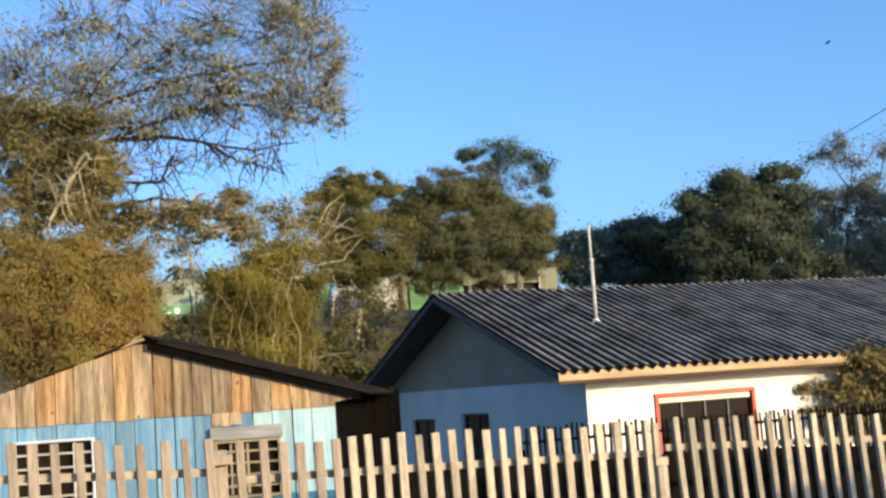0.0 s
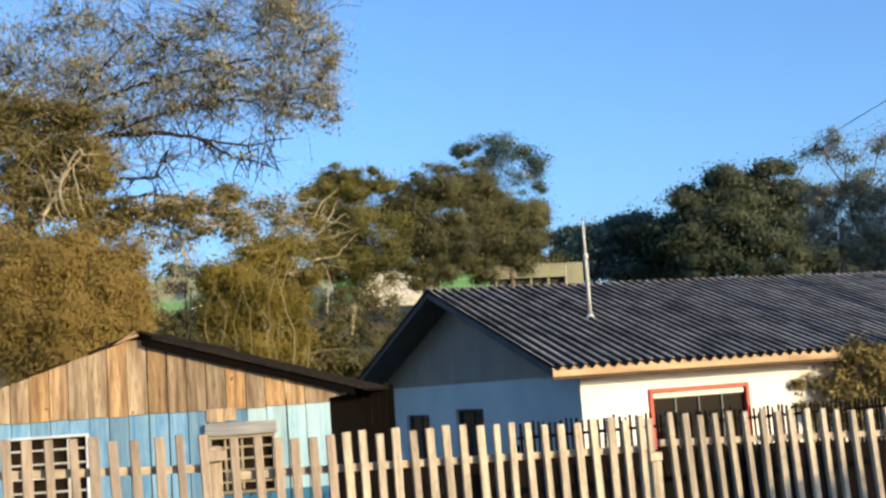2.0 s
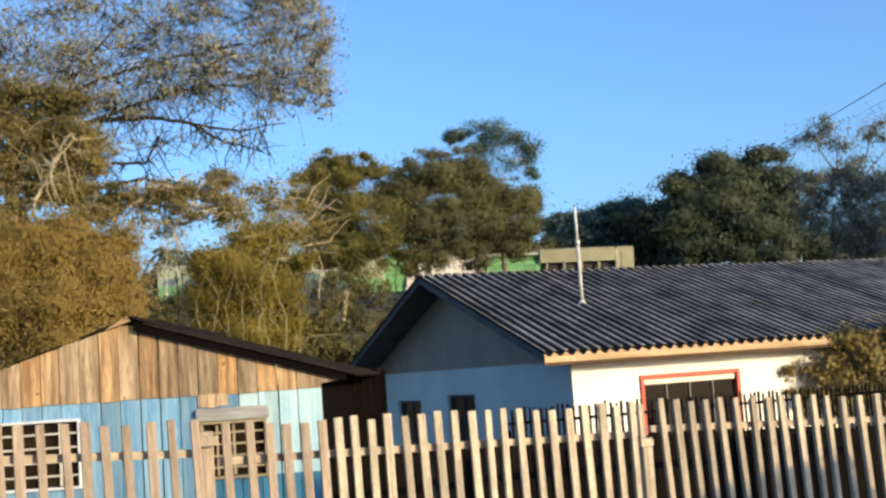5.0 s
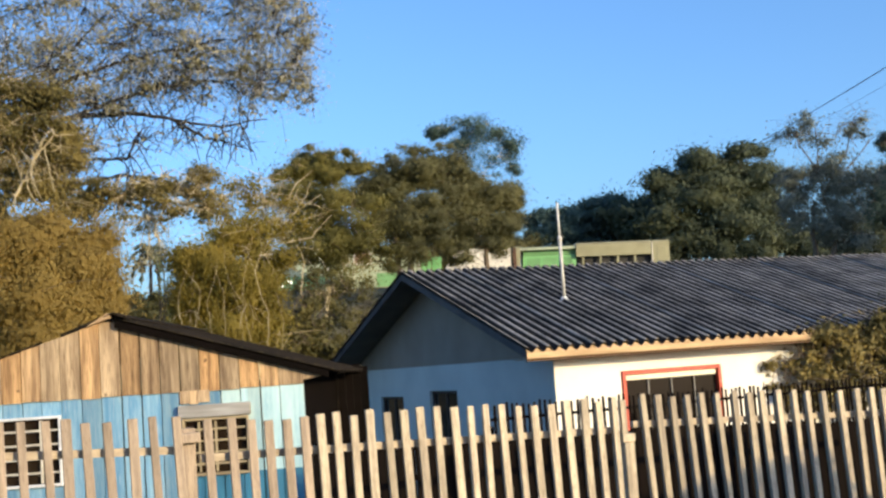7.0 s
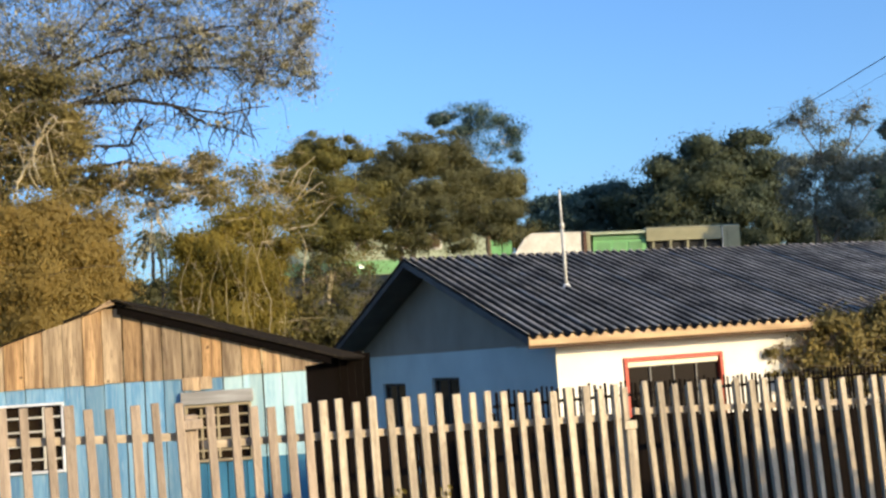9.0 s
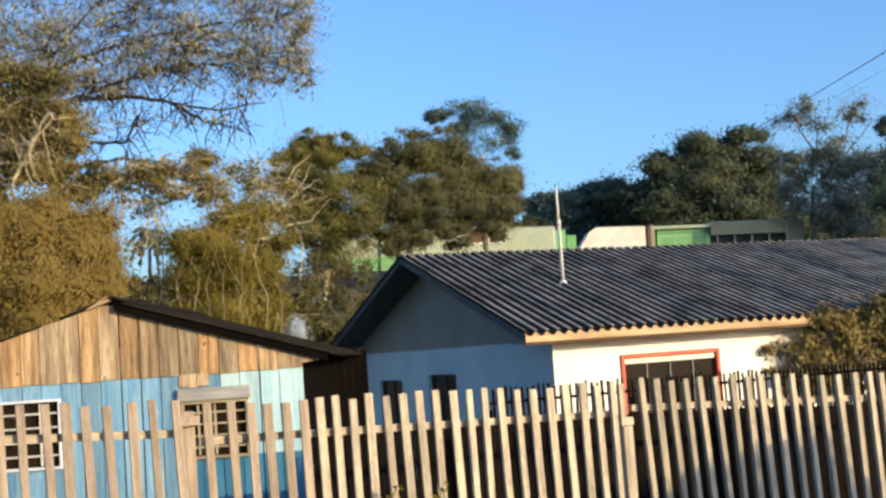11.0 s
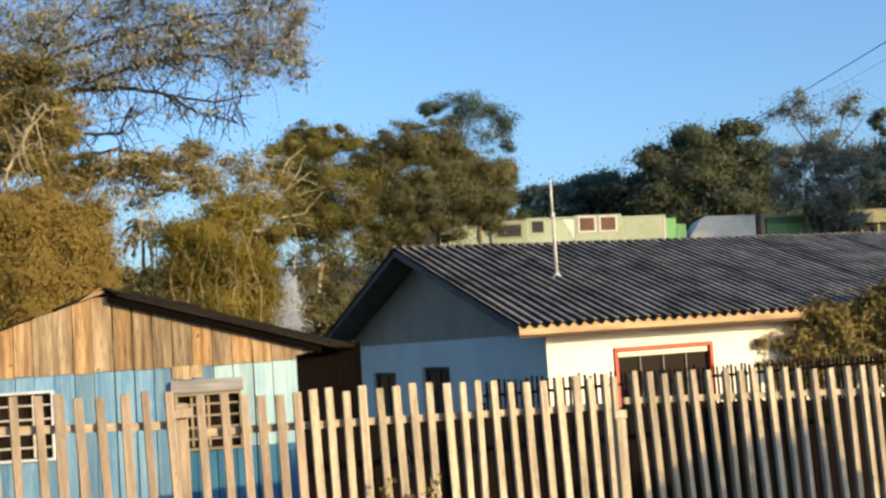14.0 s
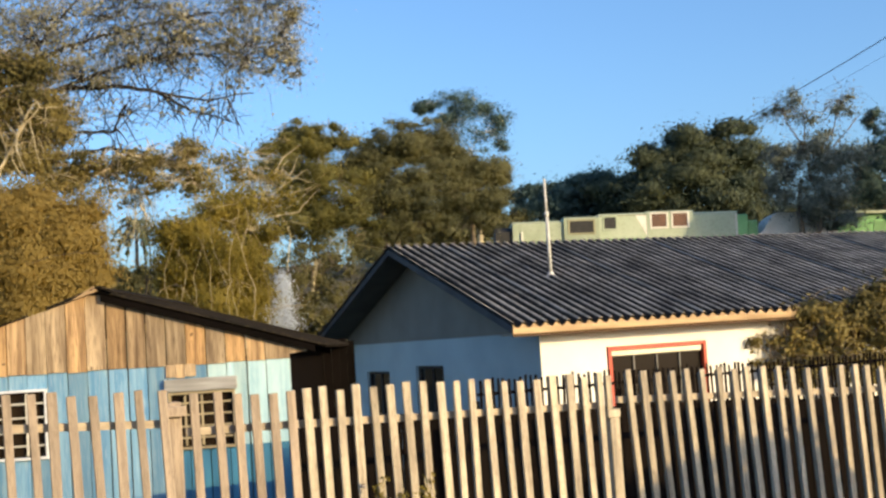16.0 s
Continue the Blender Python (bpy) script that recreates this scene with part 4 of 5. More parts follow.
# wooded slope below the railway
tree("tree", "olive-green tree on the railway slope", (-5.74, 72),
     [(-6.0, 72, 15.7, 1.3, 0.5, 0.07), (-4.2, 72, 15.5, 1.2, 0.5, 0.06), (-6.42, 72, 14.75, 1.67, 0.8), (-4.75, 72, 14.44, 1.5, 0.87), (-7.18, 72, 13.16, 1.84, 1.34), (-4.87, 72, 12.34, 2.51, 1.5), (-6.01, 72, 10.25, 2.17, 1.3), (-3.69, 72, 10.4, 2.01, 1.2, 0.7), (-3.6, 72, 8.6, 1.8, 1.2, 0.10), (-5.79, 72, 7.6, 2.01, 1.4, 0.3), (-7.11, 72, 11.3, 1.2, 1.4, 0.5)],
     L_YELLOW2, PALE_BARK, 16, fork=(-5.36, 72, 9.67), boughs=[(0.055, (-8.88, 68.5, 10.03), (-6.88, 68.5, 11.67), (-5.39, 68.5, 12.55)), (0.04, (-6.88, 68.5, 11.67), (-6.2, 68.5, 12.6), (-5.9, 68.5, 13.4)), (0.04, (-7.6, 68.5, 11.1), (-6.4, 68.5, 11.2), (-5.2, 68.5, 11.5)), (0.035, (-8.3, 68.5, 10.6), (-8.0, 68.5, 12.2), (-7.4, 68.5, 13.6)), (0.035, (-8.7, 68.5, 8.2), (-8.3, 68.5, 9.8), (-8.6, 68.5, 11.6)), (0.045, (-7.83, 68.5, 11.73), (-6.79, 68.5, 13.28), (-5.79, 68.5, 14.03)), (0.05, (-7.77, 68.5, 9.96), (-6.01, 68.5, 10.17), (-4.82, 68.5, 11.38)), (0.05, (-6.83, 68.5, 6.86), (-6.56, 68.5, 8.76), (-6.98, 68.5, 9.91))], wild=0.35, clusters=170, per=80, size=0.085, trunk_r=0.1, shell=0.4, twigs=0.9, stems=2, group="trees on the railway slope", tuft=24, ragged=0.6, puff=0.95)
tree("tree", "broad grey-green tree on the railway slope", (-1.15, 76),
     [(-2.4, 76, 15.6, 1.5, 0.5, 0.06), (0.6, 76, 16.2, 1.6, 0.4, 0.05), (-2.24, 76, 13.98, 1.76, 1.41), (-0.24, 76, 14.58, 1.76, 1.34), (1.54, 76, 14.58, 1.59, 1.34), (-1.66, 76, 11.79, 2.47, 1.59), (1.2, 76, 11.97, 2.82, 1.76), (0.04, 76, 10.61, 2.82, 0.85, 0.7), (-2.17, 76, 9.22, 1.94, 0.92, 0.15), (2.27, 76, 9.4, 1.94, 0.9, 0.22), (0.3, 76, 9.6, 1.8, 0.7, 0.15)],
     L_MID, BARK, 17, wild=0.35, clusters=180, per=80, size=0.085, trunk_r=0.25, shell=0.45, twigs=0.5, stems=2, group="trees on the railway slope", tuft=24, ragged=0.6, puff=0.95)
tree("tree", "grey-green tree with drooping foliage on the railway slope", (4.22, 78),
     [(4.21, 78, 13.15, 1.63, 1.27), (5.74, 78, 12.87, 1.23, 1.27), (3.38, 78, 11.54, 1.81, 1.23), (5.55, 78, 11.22, 1.16, 0.94), (2.77, 78, 13.42, 1.45, 1.45), (4.72, 78, 9.81, 1.52, 0.8, 0.25)],
     L_MID, BARK, 18, wild=0.35, clusters=170, per=80, size=0.085, trunk_r=0.22, shell=0.45, twigs=0.5, group="trees on the railway slope", tuft=16, ragged=0.5)
tree("shrub", "tangled brown-green shrub on the slope behind the house", (-3.35, 42),
     [(-3.4, 42, 5.1, 0.88, 0.97, 0.16), (-2.23, 42, 5.0, 0.97, 0.88, 0.14), (-4.18, 42, 5.1, 0.78, 0.97, 0.16), (-3.09, 42, 3.76, 1.17, 0.88), (-4.1, 42, 3.14, 0.97, 0.78), (-1.71, 42, 4.16, 0.78, 0.88, 0.4)],
     L_OLIVE, BARK, 19, clusters=110, per=26, size=0.06, trunk_r=0.06, shell=0.2, twigs=1.4, stems=6, category="shrub", tuft=24, ragged=0.6, puff=0.85)
# tall umbrella-shaped tree
tree("tree", "tall umbrella-crowned tree with pale open limbs", (5.63, 104),
     [(1.8, 104, 22.4, 0.9, 0.4, 0.6), (2.34, 104, 22.79, 1.35, 0.43), (5.05, 104, 22.98, 2.17, 0.63), (6.96, 104, 22.27, 1.83, 0.68), (8.34, 104, 20.89, 1.16, 0.97), (4.47, 104, 21.62, 1.74, 0.43, 0.5), (6.81, 104, 19.9, 1.93, 0.97, 0.5), (8.71, 104, 19.04, 0.77, 0.77, 0.4), (5.73, 104, 18.48, 1.45, 0.58, 0.3), (5.19, 104, 21.38, 2.9, 0.97, 0.55), (4.37, 104, 20.05, 1.45, 0.77, 0.3)],
     L_BLUE, PALE_BARK, 20, clusters=80, per=34, size=0.09, puff=1.5, trunk_r=0.3, shell=0.3, twigs=0.4, fork=(5.84, 104, 16.51), tuft=14, ragged=0.4)
# darker wood beyond the railway
tree("tree", "dark bluish-green tree beyond the railway", (15.40, 120),
     [(13.32, 120, 15.9, 1.95, 1.56), (16.46, 120, 16.39, 2.23, 1.34), (19.36, 120, 17.23, 2.23, 1.45), (15.76, 120, 14.45, 3.9, 1.56), (20.32, 120, 15.02, 3.34, 1.78), (12.11, 120, 14.68, 1.45, 1.11), (13.37, 120, 12.62, 2.79, 1.39), (18.44, 120, 12.59, 3.9, 1.39), (22.94, 120, 12.31, 3.34, 1.39)],
     L_BLUE, DARK_BARK, 21, clusters=150, per=62, size=0.165, trunk_r=0.3, shell=0.45, twigs=0.4, stems=2, group="trees beyond the railway", tuft=16, ragged=0.65)
tree("tree", "low bluish-green wood beyond the railway", (2.57, 118),
     [(-3.94, 118, 12.69, 3.29, 1.64), (0.49, 118, 13.13, 3.29, 1.64), (4.92, 118, 13.41, 3.29, 1.64), (8.79, 118, 13.5, 2.74, 1.53), (-1.28, 118, 11.14, 3.83, 1.37), (5.33, 118, 11.28, 4.38, 1.37)],
     L_MID, DARK_BARK, 37, clusters=130, per=30, size=0.22, trunk_r=0.3, shell=0.45, twigs=0.3, stems=2, group="trees beyond the railway", tuft=16, ragged=0.45)
tree("tree", "dense dark-green round-crowned tree beyond the railway", (25.85, 112),
     [(23.73, 112, 17.59, 2.18, 2.18), (26.77, 112, 19.11, 2.5, 1.98), (30.48, 112, 18.89, 2.29, 2.08), (27.59, 112, 16.02, 4.42, 2.5), (22.69, 112, 14.47, 2.6, 1.98), (31.82, 112, 15.77, 2.08, 2.6), (27.92, 112, 13.62, 4.94, 1.46), (25.12, 112, 11.67, 4.16, 1.3), (30.41, 112, 11.61, 4.16, 1.3), (34.66, 112, 11.61, 3.12, 1.56), (39.47, 112, 11.94, 4.68, 1.56), (44.81, 112, 11.93, 4.16, 1.77), (37.73, 112, 10.36, 4.16, 1.3), (43.03, 112, 10.02, 4.16, 1.3)],
     L_DARK, DARK_BARK, 22, wild=0.45, clusters=220, per=52, size=0.18, trunk_r=0.4, shell=0.5, twigs=0.2, group="trees beyond the railway", tuft=15, ragged=0.55)
tree("tree", "dark-green tree beyond the railway", (20.82, 116),
     [(21.13, 116, 16.15, 2.15, 1.83), (22.35, 116, 14.15, 3.23, 1.51), (19.71, 116, 15.41, 2.15, 1.51)],
     L_DARK, DARK_BARK, 23, wild=0.45, clusters=170, per=80, size=0.16, trunk_r=0.3, shell=0.45, twigs=0.3, group="trees beyond the railway", tuft=16, ragged=0.6)
tree("tree", "sparse tree with pale trunk beside the railway", (29.29, 89),
     [(30.37, 89, 17.79, 2.48, 1.32, 0.13), (32.97, 89, 18.28, 1.86, 1.32, 0.12), (28.25, 89, 17.92, 1.65, 1.32, 0.10), (30.51, 89, 14.59, 2.07, 1.49, 0.7), (28.17, 89, 14.52, 1.16, 1.07, 0.5), (27.67, 89, 12.22, 1.32, 1.49, 0.5), (31.87, 89, 13.23, 1.86, 2.07, 0.8), (30.63, 89, 11.19, 2.07, 1.65, 0.7), (31.34, 89, 9.67, 1.86, 0.91, 0.5)],
     L_GREY, BARK, 24, clusters=140, per=50, size=0.115, puff=1.3, trunk_r=0.22, shell=0.1, twigs=1.2, stems=2, group="trees beside the railway", tuft=16, ragged=0.5, fork=(30.28, 89, 12.06), hang=4,
     boughs=[(0.09, (30.28, 89, 12.06), (29.91, 89, 15.05), (29.98, 89, 18.24)), (0.07, (30.40, 89, 13.32), (32.14, 89, 16.19), (33.03, 89, 18.91)), (0.06, (29.91, 89, 15.05), (28.60, 89, 17.04), (28.15, 89, 19.21)), (0.06, (32.03, 89, 14.92), (34.15, 89, 17.14))])
tree("tree", "grey-green tree beside the railway", (35.89, 92),
     [(36.74, 92, 14.24, 1.71, 1.71), (37.38, 92, 11.57, 2.56, 2.14), (35.23, 92, 12.14, 1.71, 2.14, 0.6), (40.77, 92, 14.88, 2.99, 3.84), (36.35, 92, 17.13, 0.85, 1.07, 0.15)],
     L_BLUE, BARK, 25, clusters=140, per=56, size=0.13, trunk_r=0.25, shell=0.35, twigs=0.6, group="trees beside the railway", tuft=16, ragged=0.5)
# garden bush in front of the white house
tree("bush", "bronze-leaved garden bush by the old fence", (6.54, 18.8),
     [(6.22, 18.8, 2.38, 0.37, 0.26, 0.8), (6.93, 18.8, 2.33, 0.52, 0.33), (5.83, 18.8, 2.01, 0.37, 0.26, 0.4), (6.53, 18.8, 1.88, 0.7, 0.39), (5.34, 18.8, 1.91, 0.3, 0.3, 0.1), (7.25, 18.8, 1.92, 0.61, 0.44), (7.8, 18.8, 2.14, 0.61, 0.52), (7.25, 18.8, 2.60, 0.42, 0.26, 0.8), (7.85, 18.8, 2.68, 0.45, 0.34), (8.4, 18.8, 2.4, 0.5, 0.5), (6.14, 18.8, 1.51, 0.52, 0.3, 0.8), (7.03, 18.8, 1.49, 0.61, 0.33), (5.57, 18.8, 1.54, 0.26, 0.24, 0.25)],
     L_BRONZE, BARK, 26, clusters=66, per=32, size=0.042, trunk_r=0.04, shell=0.2, twigs=1.4, stems=5, category="bush", tuft=18, ragged=0.6, depth=0.35)


def palm(base, top, seed):
    """A dark palm with drooping fronds, seen against the sky."""
    rnd = random.Random(seed)
    foot = Vector((base[0], base[1], float(height(*base)) - 0.1))
    top = Vector(top)
    ob = thing("palm_tree", Matrix.Translation(foot), "small dark palm with drooping fronds on the slope", "palm")
    wood = ([], [])
    limb(wood, foot, top, 0.2, 0.14, rnd, 0.04, 6)
    raw("trunk", [tuple(Vector(q) - foot) for q in wood[0]], wood[1], DARK_BARK, ob, smooth=True)
    for i in range(16):
        a = 2 * math.pi * i / 16 + rnd.uniform(-0.2, 0.2)
        lift, reach = rnd.uniform(0.2, 3.6), rnd.uniform(1.7, 2.9)
        verts, faces = [], []
        for j in range(14):
            t = j / 13
            p = top + Vector((math.cos(a) * reach * t, math.sin(a) * reach * t, lift * t - 3.6 * t * t))
            side = Vector((-math.sin(a), math.cos(a), 0))
            for sgn in (-1, 1):
                w = (0.52 if j % 2 else 0.10) * math.sin(math.pi * min(1, t * 0.85 + 0.12))
                tip = p + side * sgn * w + Vector((math.cos(a), math.sin(a), -0.9)) * w * 0.7
                verts.append(tuple(tip - foot))
            verts.append(tuple(p - foot))
        for j in range(13):
            k = j * 3
            faces += [(k, k + 2, k + 5, k + 3), (k + 2, k + 1, k + 4, k + 5)]
        raw("frond", verts, faces, L_DARK, ob)


palm((-22.9, 102), (-22.6, 102, 13.6), 5)


def smoke_plume():
    """Thin grey smoke that climbs from behind the shed late in the clip, in three rigid wisps."""
    m = bpy.data.materials.new("pale_grey_smoke")
    m.use_nodes = True
    b = m.node_tree.nodes["Principled BSDF"]
    b.inputs["Base Color"].default_value, b.inputs["Roughness"].default_value = (0.50, 0.545, 0.62, 1), 1.0
    b.inputs["Specular IOR Level"].default_value = 0.0
    n = m.node_tree.nodes
    tr, ms = n.new("ShaderNodeBsdfTranslucent"), n.new("ShaderNodeMixShader")
    tr.inputs[0].default_value = (0.55, 0.57, 0.6, 1)
    ms.inputs[0].default_value = 0.5
    m.node_tree.links.new(b.outputs[0], ms.inputs[1])
    m.node_tree.links.new(tr.outputs[0], ms.inputs[2])
    m.node_tree.links.new(ms.outputs[0], n["Material Output"].inputs[0])
    rng = np.random.default_rng(9)
    foot = Vector((-3.69, 33, 2.69))
    plume = thing("smoke_plume", Matrix.Translation(foot), "thin pale grey smoke drifting up behind the shed", "smoke")
    for x, z, rx, rz, n in ((-0.15, 0.35, 0.75, 0.45, 11000), (0.05, 0.85, 0.50, 0.55, 10000), (0.22, 1.35, 0.24, 0.42, 5500)):
        q = rng.normal(0, 1, (n, 3))
        q /= np.linalg.norm(q, axis=1)[:, None]
        q = q * np.abs(rng.normal(0, 0.55, (n, 1)))
        v, f = leaves(rng, q * np.array([rx, 0.3, rz]) + np.array([x, 0, z]), q + np.array([0.2, -1.0, 0.3]), 0.028, 0.0, 0.3)
        tagged(raw("wisp", v.tolist(), f.tolist(), m, plume), kind="stuff")
    return plume, foot


PLUME, PLUME_FOOT = smoke_plume()


for i, (px_base, lobes) in enumerate((((-0.25, 9.05), [(-0.32, 9.05, 1.25, 0.04, 0.08), (-0.28, 9.05, 1.32, 0.03, 0.06, 0.5)]), ((0.10, 9.25), [(0.01, 9.25, 1.19, 0.05, 0.08), (0.06, 9.25, 1.28, 0.03, 0.07, 0.5)]), ((-0.09, 9.2), [(-0.16, 9.2, 1.16, 0.06, 0.06)]))):
    tree("weed", "tall dry yellow-green weed growing along the picket fence", px_base, lobes, L_YELLOW, PALE_BARK, 40 + i, clusters=22, per=4, size=0.016, trunk_r=0.008, shell=0.1, twigs=1.0, stems=2, category="weed", group="weeds along the fence", tuft=6)

# unseen shade casters added sunward: trees by the line, bush on the street bank
tree("tree", "unseen dark-leaved tree shading the railway line", (46.4, 75.0), [(41.8, 75, 13.2, 2.0, 2.2), (41.6, 75, 16.2, 1.8, 1.8), (44.2, 75, 17.4, 2.2, 1.8), (45.4, 76, 15.8, 2.4, 2.4), (46.8, 75, 13.8, 2.3, 2.6), (43.6, 74, 11.6, 2.6, 2.0), (46.4, 74, 11.2, 2.4, 2.0)],
     L_DARK, DARK_BARK, 31, clusters=150, per=30, size=0.2, trunk_r=0.28, shell=0.4, twigs=0.4, group="trees beside the railway", tuft=20, ragged=0.5)
tree("bush", "unseen leafy bush added on the street bank to shade the fence", (6.85, 7.9), [(5.80, 7.38, 1.72, 0.42, 0.45), (6.20, 7.60, 1.85, 0.45, 0.42), (6.65, 7.85, 1.95, 0.5, 0.42), (7.1, 8.05, 2.0, 0.45, 0.42), (7.5, 8.25, 1.60, 0.4, 0.45), (6.55, 7.8, 1.35, 1.0, 0.5)],
     L_OLIVE, BARK, 32, clusters=150, per=30, size=0.04, trunk_r=0.03, shell=0.4, twigs=0.6, stems=3, category="bush", tuft=16)
tree("tree", "unseen dark-leaved tree shading the railway line", (47.8, 71.0), [(46.6, 71, 14.2, 2.2, 2.4), (48.6, 72, 16.4, 2.4, 2.4), (47.6, 71, 12.4, 2.4, 1.8)],
     L_DARK, DARK_BARK, 33, clusters=150, per=30, size=0.2, trunk_r=0.25, shell=0.4, twigs=0.4, group="trees beside the railway", tuft=20, ragged=0.5)
tree("shrub", "low brown-green shrub behind the shed", (-3.78, 36),
     [(-3.99, 36, 3.39, 0.67, 0.67), (-3.4, 36, 3.6, 0.58, 0.75), (-3.79, 36, 4.04, 0.5, 0.58), (-3.1, 36, 2.91, 0.67, 0.5)],
     L_OLIVE, BARK, 34, clusters=100, per=20, size=0.07, trunk_r=0.04, shell=0.2, twigs=1.0, stems=4, category="shrub", tuft=16, ragged=0.5)
tree("shrub", "dark scrub below the railway line", (-13.31, 60),
     [(-14.15, 60, 6.25, 1.11, 0.72), (-12.91, 60, 6.04, 1.25, 0.78), (-11.56, 60, 5.53, 1.25, 0.84), (-13.5, 60, 5.38, 1.67, 0.7)],
     L_MID, BARK, 35, clusters=110, per=24, size=0.11, trunk_r=0.06, shell=0.2, twigs=0.9, stems=5, category="shrub", tuft=16, ragged=0.5)



# ---- locomotives ----
LOCO_GREEN = paint("green_engine_paint", (0.13, 0.30, 0.12), (0.10, 0.24, 0.09), 0.5, 0.8, 12, 0.05, dirt=(0.16, 0.22, 0.11), dirt_amount=0.35)
# Green paint at its sunlit paleness; the sunlight is put into the colour.
LOCO_PALE = paint("sunlit_pale_green_paint", (0.40, 0.44, 0.32), (0.32, 0.37, 0.25), 0.55, 0.8, 6, 0.05, dirt=(0.25, 0.27, 0.19), dirt_amount=0.55)
LOCO_MID = paint("mid_green_engine_paint", (0.16, 0.40, 0.15), (0.12, 0.32, 0.115), 0.5, 0.8, 12, 0.05, dirt=(0.28, 0.40, 0.24), dirt_amount=0.4)
# The same paint as it looks in shade; the shade is in the colour.
LOCO_SHADED = paint("shaded_green_engine_paint", (0.20, 0.42, 0.19), (0.16, 0.35, 0.15), 0.5, 0.8, 12, 0.05, dirt=(0.27, 0.40, 0.22), dirt_amount=0.5)
LOCO_CREAM = paint("faded_cream_engine_paint", (0.30, 0.28, 0.17), (0.24, 0.225, 0.135), 0.6, 0.8, 10, 0.05, dirt=(0.18, 0.17, 0.105), dirt_amount=0.45)
LOCO_WHITE = paint("white_engine_paint", (0.74, 0.70, 0.62), (0.60, 0.56, 0.48), 0.5, 1.2, 7, 0.05, dirt=(0.40, 0.36, 0.30), dirt_amount=0.4)
LOCO_DARK = paint("sooty_underframe", (0.035, 0.032, 0.03), (0.02, 0.02, 0.02), 0.8, 2, 20)
LOCO_BROWN = paint("brown_engine_panel", (0.13, 0.06, 0.035), (0.09, 0.045, 0.03), 0.6, 2, 20)
LAMP = bpy.data.materials.new("lit_lamp_glass")
LAMP.use_nodes = True
LAMP.node_tree.nodes["Principled BSDF"].inputs["Emission Color"].default_value = (1.0, 0.95, 0.7, 1)
LAMP.node_tree.nodes["Principled BSDF"].inputs["Emission Strength"].default_value = 1.2
TRACK_Y, GRADE = 92.0, 0.026
# seconds, metres run by the leading end along the track
RUN = [(0.0, 29.2), (1.0, 30.32), (2.0, 31.59), (4.0, 34.3), (6.5, 38.95), (7.5, 41.2), (9.0, 45.14), (11.5, 51.6), (12.5, 54.6), (14.5, 60.45), (16.0, 64.9)]


def track_pose(s):
    return pose(-21.45 + s, TRACK_Y, 7.95 - GRADE * s, 0, math.degrees(math.atan(GRADE)), 0)


def hood(x0, x1, z0, z1, half=1.35, crown=0.12):
    """A body section: x along the engine (leading end at 0, tail negative), with a rounded roof."""
    pts = [(-half, z0), (half, z0), (half, z1 - crown), (half - crown * 1.6, z1), (-half + crown * 1.6, z1), (-half, z1 - crown)]
    bm = bmesh.new()
    a = [bm.verts.new((x0, y, z)) for y, z in pts]
    b = [bm.verts.new((x1, y, z)) for y, z in pts]
    bm.faces.new(a)
    bm.faces.new(b[::-1])
    for i in range(len(pts)):
        j = (i + 1) % len(pts)
        bm.faces.new((a[i], a[j], b[j], b[i]))
    bmesh.ops.recalc_face_normals(bm, faces=bm.faces)
    return bm


def truck(engine, x, length=3.6):
    bogie = new("bogie")
    bogie.parent, bogie.matrix_basis = engine, pose(x, 0, 0)
    part("bogie_frame", boxes((-length / 2, -1.15, 0.42, length / 2, -0.95, 0.75), (-length / 2, 0.95, 0.42, length / 2, 1.15, 0.75), (-0.5, -0.95, 0.45, 0.5, 0.95, 0.72), bevel=0.03), LOCO_DARK, bogie)
    for i in (-1, 0, 1):
        for y in (-0.85, 0.80):
            bm = bmesh.new()
            rod(bm, (i * 1.25, y - 0.06, 0.46), (i * 1.25, y + 0.08, 0.46), 0.46, 0.46, 20)
            part("wheel", bm, LOCO_DARK, bogie)


def side_window(engine, x0, x1, z0, z1, frame_mat, half=1.35, name="window"):
    win = new(name)
    win.parent, win.matrix_basis = engine, pose(x0, -half, z0)
    w, h, t = x1 - x0, z1 - z0, 0.14
    part("window_frame", boxes((0, -0.05, 0, t, 0.02, h), (w - t, -0.05, 0, w, 0.02, h), (t, -0.05, h - t, w - t, 0.02, h), (t, -0.05, 0, w - t, 0.02, t), bevel=0.015), frame_mat, win)
    part("pane", boxes((t, -0.012, t, w - t, 0.01, h - t)), LOCO_BROWN if frame_mat is LOCO_WHITE else LOCO_DARK, win)
    return win


def railings(engine, x0, x1, z, step=1.3, mat=None):
    bm = bmesh.new()
    rod(bm, (x0, -1.45, z + 0.85), (x1, -1.45, z + 0.85), 0.025, 0.025, 6)
    part("handrail", bm, mat or LOCO_CREAM, engine)
    x = x0
    while x >= x1 - 0.01:
        bm = bmesh.new()
        rod(bm, (x, -1.45, z), (x, -1.45, z + 0.86), 0.03, 0.03, 6)
        part("handrail_post", bm, mat or LOCO_CREAM, engine)
        x -= step


